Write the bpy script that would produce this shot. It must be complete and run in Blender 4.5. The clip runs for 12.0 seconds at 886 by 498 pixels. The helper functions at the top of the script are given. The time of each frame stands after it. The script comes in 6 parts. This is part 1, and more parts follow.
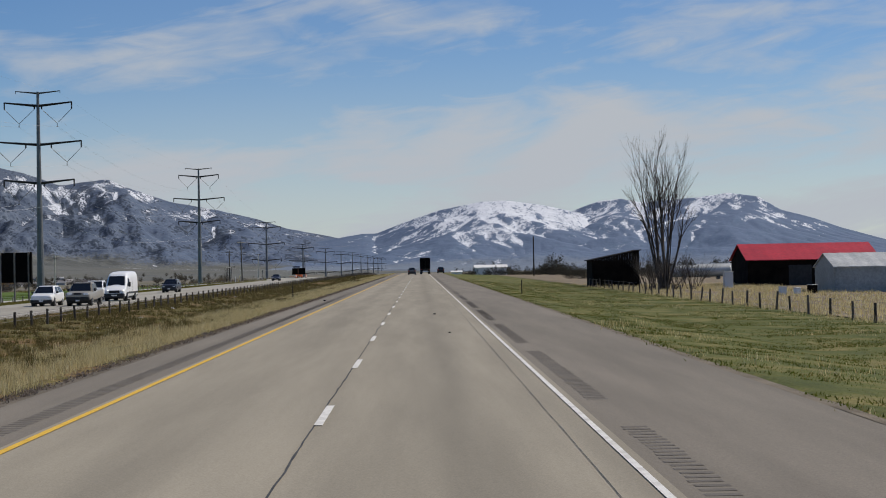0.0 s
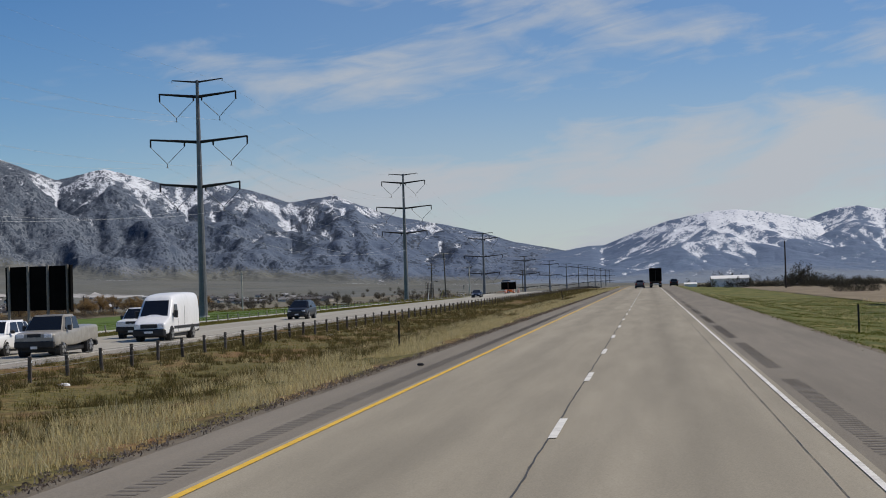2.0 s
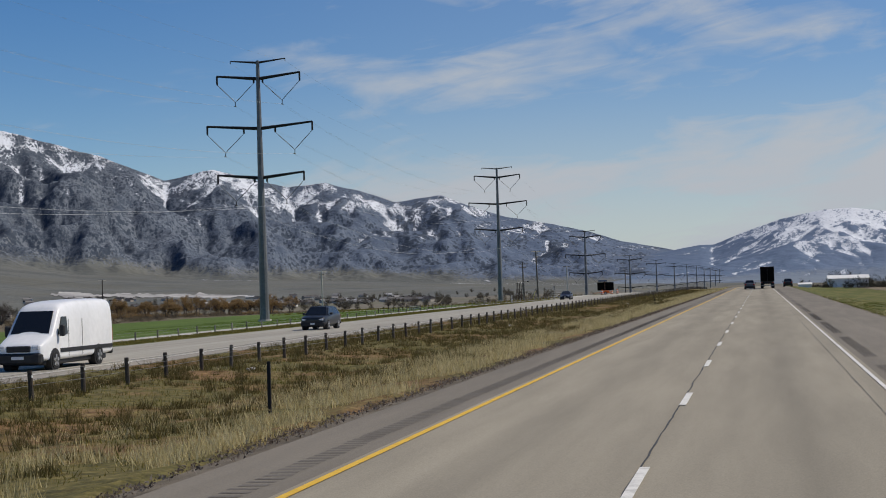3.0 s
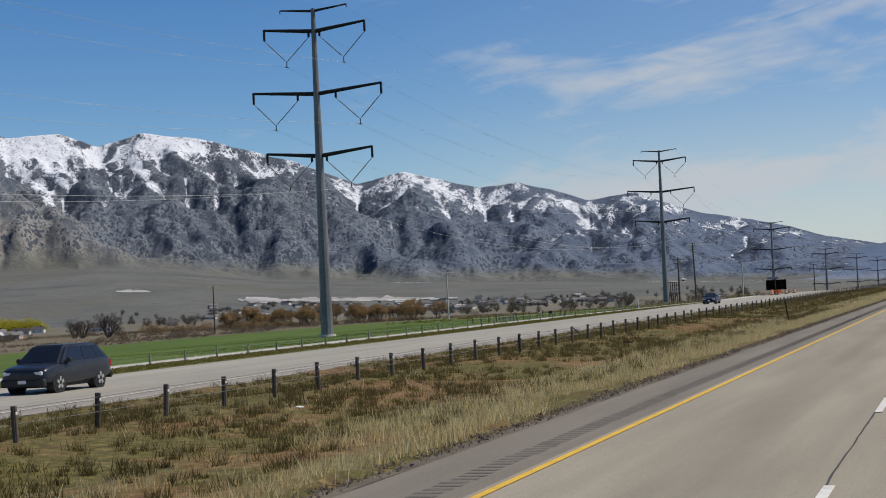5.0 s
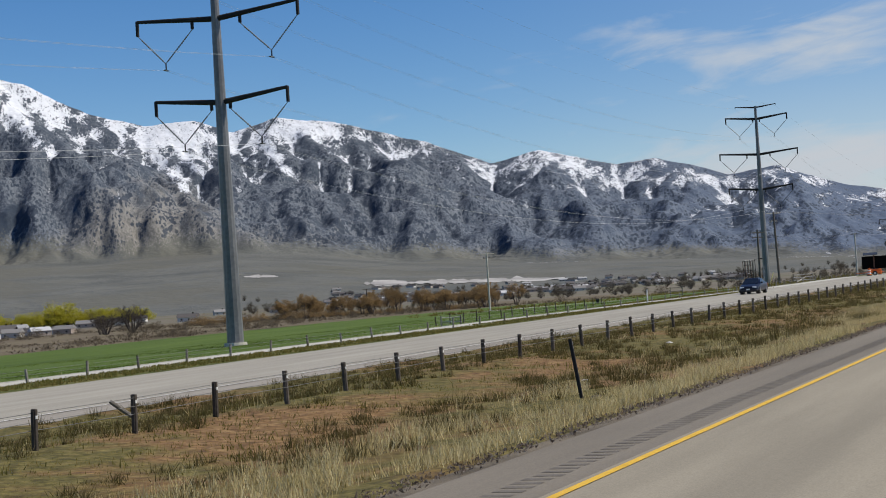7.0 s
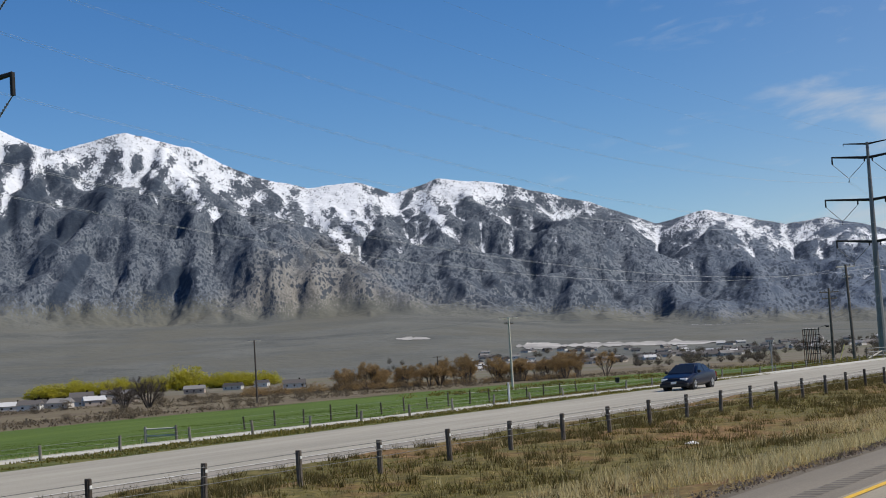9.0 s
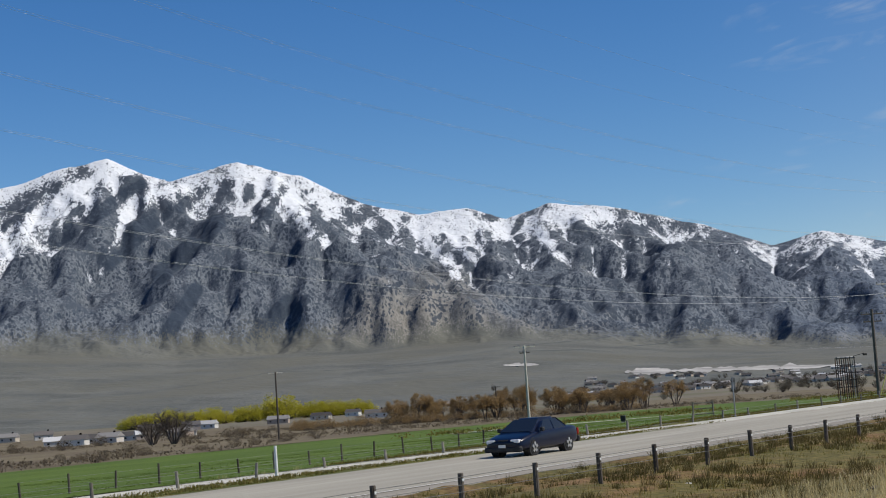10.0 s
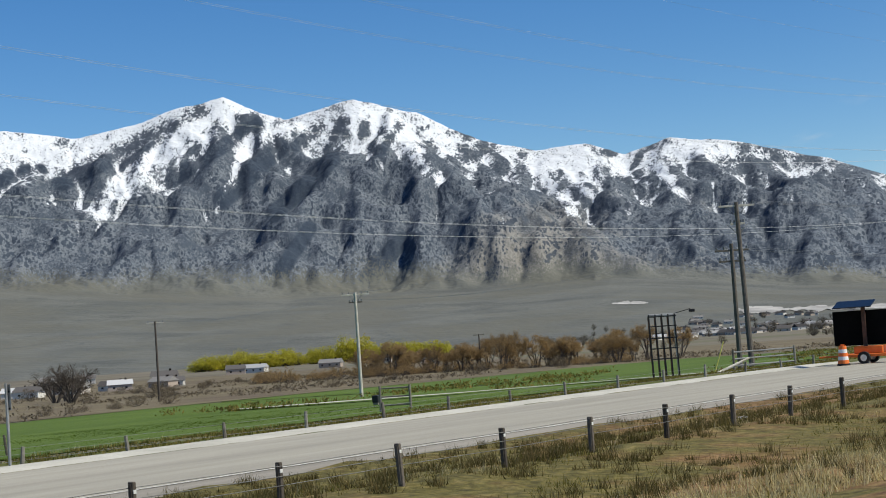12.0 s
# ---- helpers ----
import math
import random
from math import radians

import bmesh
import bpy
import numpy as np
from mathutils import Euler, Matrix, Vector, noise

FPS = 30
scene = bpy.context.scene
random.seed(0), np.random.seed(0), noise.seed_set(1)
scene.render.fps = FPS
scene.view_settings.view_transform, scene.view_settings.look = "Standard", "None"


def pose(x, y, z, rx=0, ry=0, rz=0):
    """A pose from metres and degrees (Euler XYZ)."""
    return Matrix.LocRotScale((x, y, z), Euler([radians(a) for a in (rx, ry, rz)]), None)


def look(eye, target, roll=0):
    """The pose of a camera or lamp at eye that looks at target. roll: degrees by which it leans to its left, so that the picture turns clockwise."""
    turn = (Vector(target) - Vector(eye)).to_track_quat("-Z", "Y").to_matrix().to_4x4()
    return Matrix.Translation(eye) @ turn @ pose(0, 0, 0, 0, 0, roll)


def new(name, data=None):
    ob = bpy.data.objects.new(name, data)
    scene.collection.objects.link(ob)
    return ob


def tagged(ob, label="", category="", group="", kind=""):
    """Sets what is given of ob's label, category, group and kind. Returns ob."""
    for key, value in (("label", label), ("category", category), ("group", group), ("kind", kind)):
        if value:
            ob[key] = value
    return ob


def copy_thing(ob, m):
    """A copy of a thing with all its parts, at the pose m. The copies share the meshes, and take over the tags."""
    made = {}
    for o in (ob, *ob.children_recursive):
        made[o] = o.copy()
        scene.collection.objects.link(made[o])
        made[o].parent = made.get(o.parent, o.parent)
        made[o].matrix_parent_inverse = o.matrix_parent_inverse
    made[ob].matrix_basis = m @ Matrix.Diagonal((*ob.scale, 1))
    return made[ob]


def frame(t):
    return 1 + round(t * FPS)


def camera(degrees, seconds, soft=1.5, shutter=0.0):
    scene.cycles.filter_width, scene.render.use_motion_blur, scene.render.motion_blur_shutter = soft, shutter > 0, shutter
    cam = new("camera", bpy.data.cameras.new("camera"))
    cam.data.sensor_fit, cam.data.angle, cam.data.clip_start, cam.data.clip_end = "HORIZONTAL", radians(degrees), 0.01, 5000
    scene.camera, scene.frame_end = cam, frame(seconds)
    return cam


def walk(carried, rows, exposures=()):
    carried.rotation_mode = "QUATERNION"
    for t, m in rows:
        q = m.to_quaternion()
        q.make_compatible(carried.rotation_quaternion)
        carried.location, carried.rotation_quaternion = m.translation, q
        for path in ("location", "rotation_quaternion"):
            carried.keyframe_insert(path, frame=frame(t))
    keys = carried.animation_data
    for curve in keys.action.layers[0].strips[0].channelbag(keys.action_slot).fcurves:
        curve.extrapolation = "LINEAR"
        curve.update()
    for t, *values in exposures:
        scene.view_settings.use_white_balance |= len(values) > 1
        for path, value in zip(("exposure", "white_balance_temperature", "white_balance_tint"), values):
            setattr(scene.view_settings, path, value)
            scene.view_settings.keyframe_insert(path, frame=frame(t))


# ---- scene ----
cam = camera(30.6, 12.0, soft=1.0)
PATH = [
    (0, (0.003, 1.169, 2.138), (0.032, 3.169, 2.158), -1.1),
    (0.5, (-0.046, 16.297, 2.191), (-0.048, 18.297, 2.226), -1.1),
    (1, (-0.045, 31.373, 2.205), (-0.13, 33.371, 2.236), -1.4),
    (1.5, (0.033, 46.553, 2.166), (-0.12, 48.546, 2.209), -1.6),
    (2, (-0.027, 61.901, 2.155), (-0.278, 63.884, 2.198), -1.8),
    (2.5, (0.049, 77.338, 2.183), (-0.267, 79.313, 2.228), -1.7),
    (3, (-0.028, 92.576, 2.161), (-0.411, 94.539, 2.208), -1.8),
    (3.5, (0.004, 107.899, 2.139), (-0.473, 109.84, 2.2), -2.6),
    (3.7, (0.03, 114.125, 2.14), (-0.478, 116.059, 2.199), -3.0),
    (5.3, (0.134, 164.571, 2.194), (-0.507, 166.464, 2.252), -3.1),
    (5.5, (0.151, 170.904, 2.204), (-0.504, 172.793, 2.263), -3.7),
    (6, (0.37, 186.73, 2.21), (-0.332, 188.602, 2.261), -3.9),
    (6.5, (0.57, 202.45, 2.25), (-0.161, 204.311, 2.298), -4.2),
    (7, (0.47, 217.72, 2.205), (-0.317, 219.558, 2.247), -3.7),
    (7.2, (0.5, 224.02, 2.21), (-0.321, 225.844, 2.25), -3.7),
    (8.8, (0.703, 273.368, 2.146), (-0.245, 275.125, 2.269), -3.6),
    (9, (0.77, 279.51, 2.131), (-0.201, 281.253, 2.262), -3.5),
    (9.5, (0.821, 294.911, 2.155), (-0.204, 296.62, 2.326), -3.8),
    (10, (0.934, 310.22, 2.21), (-0.157, 311.887, 2.382), -3.9),
    (10.5, (1.03, 325.58, 2.271), (-0.088, 327.23, 2.44), -4.8),
    (11, (0.993, 341.074, 2.29), (-0.171, 342.694, 2.437), -5.3),
    (11.5, (0.941, 356.757, 2.258), (-0.265, 358.346, 2.389), -5.2),
    (12, (0.754, 372.534, 2.29), (-0.474, 374.109, 2.396), -3.9),
]
walk(cam, [(t, look(e, g, r)) for t, e, g, r in PATH], [(0, -0.42, 6800, 10), (3.5, -0.45, 6800, 10), (6, -0.18, 6850, 9), (9, -0.20, 6750, 9), (10.5, -0.23, 6750, 7), (12, -0.02, 6850, 4)])

# ---- world and sun ----
SUN_AZ, SUN_EL = 68.0, 50.0          # degrees to the right of the road, and above the horizon
world = bpy.data.worlds.new("world")
scene.world = world
world.use_nodes = True
wn, wl = world.node_tree.nodes, world.node_tree.links
wn.clear()


def wnode(kind, **values):
    n = wn.new(kind)
    for k, v in values.items():
        n.inputs[k].default_value = v
    return n


sky = wn.new("ShaderNodeTexSky")
sky.sky_type, sky.sun_disc = "NISHITA", False
sky.sun_elevation, sky.sun_rotation = radians(SUN_EL), radians(SUN_AZ)
sky.altitude, sky.air_density, sky.dust_density, sky.ozone_density = 1300, 1.0, 0.2, 4.0
# thin high cloud, drawn in bearing and height angles to suit the view ahead
tc = wn.new("ShaderNodeTexCoord")
sep = wn.new("ShaderNodeSeparateXYZ")
wl.new(tc.outputs["Generated"], sep.inputs[0])


def wmath(op, a, b=None, clamp=False):
    n = wn.new("ShaderNodeMath")
    n.operation, n.use_clamp = op, clamp
    for i, v in enumerate((a, b)):
        if v is None:
            continue
        if isinstance(v, (int, float)):
            n.inputs[i].default_value = v
        else:
            wl.new(v, n.inputs[i])
    return n.outputs[0]


ang = wmath("ARCTAN2", sep.outputs[0], sep.outputs[1])      # bearing from the road, right is positive
lift = wmath("ARCSINE", sep.outputs[2])                     # height over the horizon


def wrange(value, lo, hi, a, b):
    n = wn.new("ShaderNodeMapRange")
    n.interpolation_type = "SMOOTHSTEP"
    for key, v in (("From Min", lo), ("From Max", hi), ("To Min", a), ("To Max", b)):
        n.inputs[key].default_value = v
    wl.new(value, n.inputs["Value"])
    return n.outputs[0]


def cloud_noise(along, upward, tilt, shift, **values):
    """Cloud drawn out along the sky: along and upward are its grain, tilt its slope in degrees."""
    v = wn.new("ShaderNodeCombineXYZ")
    wl.new(ang, v.inputs[0])
    wl.new(lift, v.inputs[1])
    turn = wn.new("ShaderNodeMapping")
    turn.inputs["Rotation"].default_value, turn.inputs["Location"].default_value = (0, 0, radians(tilt)), (shift, 0, 0)
    wl.new(v.outputs[0], turn.inputs[0])
    draw = wn.new("ShaderNodeMapping")
    draw.inputs["Scale"].default_value = (along, upward, 1)
    wl.new(turn.outputs[0], draw.inputs[0])
    n = wnode("ShaderNodeTexNoise", **values)
    wl.new(draw.outputs[0], n.inputs["Vector"])
    return n.outputs["Fac"]


n1 = cloud_noise(1.0, 3.2, -5, 1.7, Scale=7.0, Detail=5.0, Roughness=0.5, Distortion=0.6)
n2 = cloud_noise(1.0, 4.5, -9, 0.4, Scale=15.0, Detail=6.0, Roughness=0.6, Distortion=1.2)
mixn = wmath("ADD", wmath("MULTIPLY", n1, 0.72), wmath("MULTIPLY", n2, 0.28))
side = wrange(ang, radians(-30), radians(-11), -0.26, 0.02)     # the sheet thins out to the left
rear = wrange(ang, radians(40), radians(95), 0.0, -0.36)       # unseen cloud is cut off aside and behind, to lessen the sky's fill light
low = wrange(lift, radians(1.0), radians(9), 0.15, -0.015)   # it thickens towards the horizon
dens = wn.new("ShaderNodeMapRange")
dens.interpolation_type = "SMOOTHSTEP"
dens.inputs["From Min"].default_value, dens.inputs["From Max"].default_value = 0.41, 0.76
dens.inputs["To Max"].default_value = 1.0
wl.new(wmath("ADD", wmath("ADD", mixn, wmath("ADD", side, rear)), low), dens.inputs["Value"])
cloud = wn.new("ShaderNodeMix")
cloud.data_type = "RGBA"
milk = wmath("MULTIPLY", wrange(ang, radians(-26), radians(-6), 0.0, 1.0), wrange(lift, 0.0, radians(8), 0.66, 0.13))      # a thin milky sheet ahead, none to the left
wl.new(wmath("MAXIMUM", dens.outputs[0], wmath("ADD", milk, wmath("MULTIPLY", rear, 0.72), True)), cloud.inputs["Factor"])
deep = wnode("ShaderNodeHueSaturation", Hue=0.508, Saturation=1.3, Value=1.2)
wl.new(sky.outputs[0], deep.inputs["Color"])
wl.new(deep.outputs[0], cloud.inputs["A"])
cloud.inputs["B"].default_value = (6.0, 6.6, 7.5, 1)
bg = wnode("ShaderNodeBackground", Strength=0.10)
wl.new(cloud.outputs["Result"], bg.inputs["Color"])
wout = wn.new("ShaderNodeOutputWorld")
wl.new(bg.outputs[0], wout.inputs[0])

sun = new("sun", bpy.data.lights.new("sun", "SUN"))
sun.data.energy, sun.data.angle, sun.data.color = 4.9, radians(0.53), (1.0, 0.945, 0.86)
SUN_WAY = Vector((math.sin(radians(SUN_AZ)) * math.cos(radians(SUN_EL)), math.cos(radians(SUN_AZ)) * math.cos(radians(SUN_EL)), math.sin(radians(SUN_EL))))
sun.matrix_world = look(SUN_WAY * 100, (0, 0, 0))


# ---- materials ----
def material(name, build, rough=0.9, metal=0.0, spec=0.3, bump=None):
    """build(tree, at) returns a colour socket or a colour; bump: (scale in 1/m, strength, distance)."""
    m = bpy.data.materials.new(name)
    m.use_nodes = True
    t = m.node_tree
    b = t.nodes["Principled BSDF"]
    b.inputs["Roughness"].default_value, b.inputs["Metallic"].default_value = rough, metal
    b.inputs["Specular IOR Level"].default_value = spec
    g = t.nodes.new("ShaderNodeNewGeometry")
    colour = build(t, g.outputs["Position"])
    if isinstance(colour, tuple):
        b.inputs["Base Color"].default_value = (*colour, 1)
    else:
        t.links.new(colour, b.inputs["Base Color"])
    if bump:
        n = noise_node(t, g.outputs["Position"], bump[0], 4)
        bp = t.nodes.new("ShaderNodeBump")
        bp.inputs["Strength"].default_value, bp.inputs["Distance"].default_value = bump[1], bump[2]
        t.links.new(n, bp.inputs["Height"])
        t.links.new(bp.outputs[0], b.inputs["Normal"])
    return m


def noise_node(t, at, scale, detail=3.0, stretch=None, rough=0.55):
    n = t.nodes.new("ShaderNodeTexNoise")
    n.inputs["Scale"].default_value, n.inputs["Detail"].default_value, n.inputs["Roughness"].default_value = scale, detail, rough
    if stretch:
        mp = t.nodes.new("ShaderNodeMapping")
        mp.inputs["Scale"].default_value = stretch
        t.links.new(at, mp.inputs[0])
        at = mp.outputs[0]
    t.links.new(at, n.inputs["Vector"])
    return n.outputs["Fac"]


def ramp(t, fac, stops):
    r = t.nodes.new("ShaderNodeValToRGB")
    while len(r.color_ramp.elements) < len(stops):
        r.color_ramp.elements.new(0.5)
    for e, (p, c) in zip(r.color_ramp.elements, stops):
        e.position, e.color = p, (*c, 1)
    t.links.new(fac, r.inputs[0])
    return r.outputs[0]


def mix(t, fac, a, b, mode="MIX"):
    n = t.nodes.new("ShaderNodeMix")
    n.data_type, n.blend_type = "RGBA", mode
    for v, key in ((fac, "Factor"), (a, "A"), (b, "B")):
        if isinstance(v, (int, float)):
            n.inputs[key].default_value = v
        elif isinstance(v, tuple):
            n.inputs[key].default_value = (*v, 1)
        else:
            t.links.new(v, n.inputs[key])
    return n.outputs["Result"]


def mathn(t, op, a, b=0.0, clamp=False):
    n = t.nodes.new("ShaderNodeMath")
    n.operation, n.use_clamp = op, clamp
    for i, v in enumerate((a, b)):
        if isinstance(v, (int, float)):
            n.inputs[i].default_value = v
        else:
            t.links.new(v, n.inputs[i])
    return n.outputs[0]


def attr(t, name):
    n = t.nodes.new("ShaderNodeAttribute")
    n.attribute_name = name
    return n.outputs["Fac"]


def spotted(a, b, scale, fine=None, lo=0.35, hi=0.65, stretch=None):
    """A colour that wanders from a to b at one scale, with grain at a finer one."""
    def build(t, at):
        c = ramp(t, noise_node(t, at, scale, 4, stretch), [(lo, a), (hi, b)])
        if fine:
            c = mix(t, 0.35, c, ramp(t, noise_node(t, at, fine, 3), [(0.3, (0.25,) * 3), (0.7, (0.75,) * 3)]), "OVERLAY")
        return c
    return build


def pavement_colour(dark, light, wheel):
    """Worn pavement: long streaks, darker and lighter bands along the lanes, grain. wheel: lane centres (x)."""
    def build(t, at):
        base = ramp(t, noise_node(t, at, 0.35, 5, (1.0, 0.06, 1.0)), [(0.3, dark), (0.7, light)])
        sx = t.nodes.new("ShaderNodeSeparateXYZ")
        t.links.new(at, sx.inputs[0])
        for w, amount in wheel:
            d = mathn(t, "ABSOLUTE", mathn(t, "SUBTRACT", sx.outputs[0], w))
            f = mathn(t, "MULTIPLY", mathn(t, "SUBTRACT", 1.0, mathn(t, "DIVIDE", d, 0.75), True), amount)
            base = mix(t, f, base, tuple(0.62 * v for v in dark))
        blot = noise_node(t, at, 1.3, 4, (1.0, 0.07, 1.0))
        base = mix(t, 0.25, base, ramp(t, blot, [(0.35, (0.3,) * 3), (0.65, (0.68,) * 3)]), "OVERLAY")
        return mix(t, 0.3, base, ramp(t, noise_node(t, at, 45, 2), [(0.3, (0.25,) * 3), (0.7, (0.75,) * 3)]), "OVERLAY")
    return build


M = {}
M["road"] = material("worn_concrete", pavement_colour((0.262, 0.231, 0.172), (0.326, 0.288, 0.216), [(0.45, 0.46), (-3.2, 0.3)]), 0.85, bump=(60, 0.25, 0.01))
M["shoulder"] = material("asphalt_shoulder", pavement_colour((0.172, 0.150, 0.116), (0.218, 0.190, 0.150), []), 0.9, bump=(60, 0.3, 0.01))
M["far_road"] = material("pale_concrete", pavement_colour((0.30, 0.278, 0.228), (0.375, 0.348, 0.287), [(-28.0, 0.15), (-31.6, 0.15)]), 0.85, bump=(60, 0.25, 0.01))
M["far_shoulder"] = material("grey_shoulder", pavement_colour((0.25, 0.226, 0.188), (0.32, 0.29, 0.243), []), 0.9)
M["gravel"] = material("gravel", spotted((0.112, 0.092, 0.064), (0.195, 0.162, 0.116), 0.8, 30), 0.95, bump=(25, 0.6, 0.03))
M["pale_gravel"] = material("pale_gravel", spotted((0.42, 0.40, 0.34), (0.53, 0.505, 0.44), 0.5, 20), 0.95)
M["white_paint"] = material("white_road_paint", spotted((0.50, 0.48, 0.43), (0.72, 0.70, 0.64), 3.0, 30, 0.3, 0.55), 0.7)
M["yellow_paint"] = material("yellow_road_paint", spotted((0.60, 0.36, 0.035), (0.72, 0.44, 0.05), 2.0, 30, 0.3, 0.55), 0.7)
M["tar"] = material("tar_seal", spotted((0.035, 0.034, 0.033), (0.08, 0.077, 0.072), 2.0), 0.7)
# the shade inside the milled grooves is put into this darker colour
M["groove"] = material("groove_shade", spotted((0.125, 0.111, 0.092), (0.155, 0.138, 0.116), 2.0, 30), 0.95)


def ground_colour(t, at):
    big = noise_node(t, at, 0.12, 4)
    mid = noise_node(t, at, 0.8, 5)
    small = noise_node(t, at, 3.2, 5, None, 0.65)
    earth = ramp(t, small, [(0.32, (0.10, 0.052, 0.020)), (0.5, (0.19, 0.108, 0.042)), (0.68, (0.29, 0.19, 0.085))])
    grass = ramp(t, small, [(0.32, (0.058, 0.050, 0.012)), (0.5, (0.112, 0.094, 0.024)), (0.68, (0.19, 0.15, 0.05))])
    c = mix(t, ramp(t, mathn(t, "ADD", mathn(t, "MULTIPLY", big, 0.6), mathn(t, "MULTIPLY", mid, 0.4)), [(0.41, (0, 0, 0)), (0.52, (1, 1, 1))]), earth, grass)
    return mix(t, 0.6, c, ramp(t, noise_node(t, at, 7, 5, None, 0.65), [(0.3, (0.15,) * 3), (0.7, (0.85,) * 3)]), "OVERLAY")


def verge_colour(t, at):
    mid = noise_node(t, at, 0.5, 5)
    c = ramp(t, mid, [(0.3, (0.052, 0.066, 0.010)), (0.5, (0.095, 0.102, 0.018)), (0.68, (0.20, 0.165, 0.055))])
    return mix(t, 0.4, c, ramp(t, noise_node(t, at, 9, 4), [(0.3, (0.2,) * 3), (0.7, (0.8,) * 3)]), "OVERLAY")


def plain_colour(t, at):
    mid = noise_node(t, at, 0.004, 6, (1.0, 2.2, 1.0))
    c = ramp(t, mid, [(0.35, (0.115, 0.10, 0.072)), (0.5, (0.17, 0.145, 0.105)), (0.66, (0.11, 0.115, 0.06))])
    return mix(t, 0.3, c, ramp(t, noise_node(t, at, 0.05, 5), [(0.3, (0.2,) * 3), (0.7, (0.8,) * 3)]), "OVERLAY")


M["earth"] = material("dry_scrub_ground", ground_colour, 0.95, bump=(3, 0.7, 0.12))
M["verge"] = material("grassy_verge", verge_colour, 0.95, bump=(4, 0.7, 0.1))
M["plain"] = material("valley_floor", plain_colour, 0.95)
M["crop"] = material("young_crop", spotted((0.066, 0.108, 0.010), (0.094, 0.142, 0.018), 0.12, 4, stretch=(1, 0.3, 1)), 0.9, bump=(5, 0.6, 0.1))


# ---- geometry helpers ----
def mesh_of(name, verts, faces, mat, smooth=False):
    me = bpy.data.meshes.new(name)
    me.from_pydata([tuple(v) for v in verts], [], faces)
    me.materials.append(mat)
    if smooth:
        me.polygons.foreach_set("use_smooth", [True] * len(me.polygons))
    me.update()
    return me


def part(name, bm, mat, parent, label=""):
    """One mesh object out of a bmesh, under its thing."""
    me = bpy.data.meshes.new(name)
    bm.to_mesh(me)
    bm.free()
    me.materials.append(mat)
    ob = new(name, me)
    ob.parent = parent
    if label:
        ob["label"] = label
    return ob


def put(name, me, parent=None, m=None):
    ob = new(name, me)
    ob.parent = parent
    if m is not None:
        ob.matrix_local = m
    return ob


def thing(name, x, y, z, turn, label, category, group="", kind=""):
    e = new(name)
    e.empty_display_size = 0.2
    e.matrix_world = pose(x, y, z, 0, 0, turn)
    return tagged(e, label, category, group, kind)


def box(bm, x0, x1, y0, y1, z0, z1, bevel=0.0, m=None):
    r = bmesh.ops.create_cube(bm, size=1.0)
    vs = r["verts"]
    for v in vs:
        v.co = Vector((x0 + (v.co.x + 0.5) * (x1 - x0), y0 + (v.co.y + 0.5) * (y1 - y0), z0 + (v.co.z + 0.5) * (z1 - z0)))
    if bevel:
        es = list({e for v in vs for e in v.link_edges})
        out = bmesh.ops.bevel(bm, geom=es, offset=bevel, segments=1, affect="EDGES", profile=0.5)
        vs = list({v for f in out["faces"] for v in f.verts} | {v for v in vs if v.is_valid})
    if m is not None:
        bmesh.ops.transform(bm, matrix=m, verts=[v for v in vs if v.is_valid])
    return bm


def rod(bm, a, b, r0, r1=None, n=8):
    """A tapered round bar from a to b."""
    a, b = Vector(a), Vector(b)
    r1 = r0 if r1 is None else r1
    q = (b - a).to_track_quat("Z", "Y").to_matrix().to_4x4()
    bmesh.ops.create_cone(bm, cap_ends=True, segments=n, radius1=r0, radius2=r1, depth=(b - a).length,
                          matrix=Matrix.Translation((a + b) / 2) @ q)
    return bm


def B():
    return bmesh.new()


# ---- the lie of the land ----
PROFILE = [(-5000, -13), (-1500, -9.5), (-700, -7.8), (-400, -6.4), (-191, -4.85), (-112, -3.55), (-84, -2.8), (-52, -1.75), (-50, -1.28), (-44, -1.0),
           (-40.5, -0.87), (-37.5, -0.74), (-36, -0.68), (-24.6, -0.62), (-22.5, -0.78), (-17, -0.31), (-13, -0.5), (-8.6, -0.3), (-6.7, -0.03),
           (5.84, -0.03), (7.0, -0.15), (12, -0.8), (22, -1.05), (45, -1.4), (200, -2.2), (1000, -8), (5000, -12)]
DIP = [(-1000, 0), (450, 0), (530, -0.25), (608, -0.9), (800, -4), (1100, -8), (1600, -9), (5000, -9)]
PX, PZ = zip(*PROFILE)
DX, DZ = zip(*DIP)


def land(x, y):
    return float(np.interp(x, PX, PZ) + np.interp(y, DX, DZ) * np.interp(x, (-220, -90), (0.45, 1.0)))


def sheet(name, xs, ys, lift, mat, rough=0.0, parent=None, tucked=False):
    """A sheet on the land; tucked: its long sides go down into the ground."""
    verts = [(x, y, land(x, y) + (-0.05 if tucked and x in (xs[0], xs[-1]) else lift + (rough * noise.noise((x * 0.6, y * 0.6, 0)) if rough else 0.0))) for y in ys for x in xs]
    w = len(xs)
    faces = [(j * w + i, j * w + i + 1, (j + 1) * w + i + 1, (j + 1) * w + i) for j in range(len(ys) - 1) for i in range(w - 1)]
    return put(name, mesh_of(name, verts, faces, mat, True), parent)


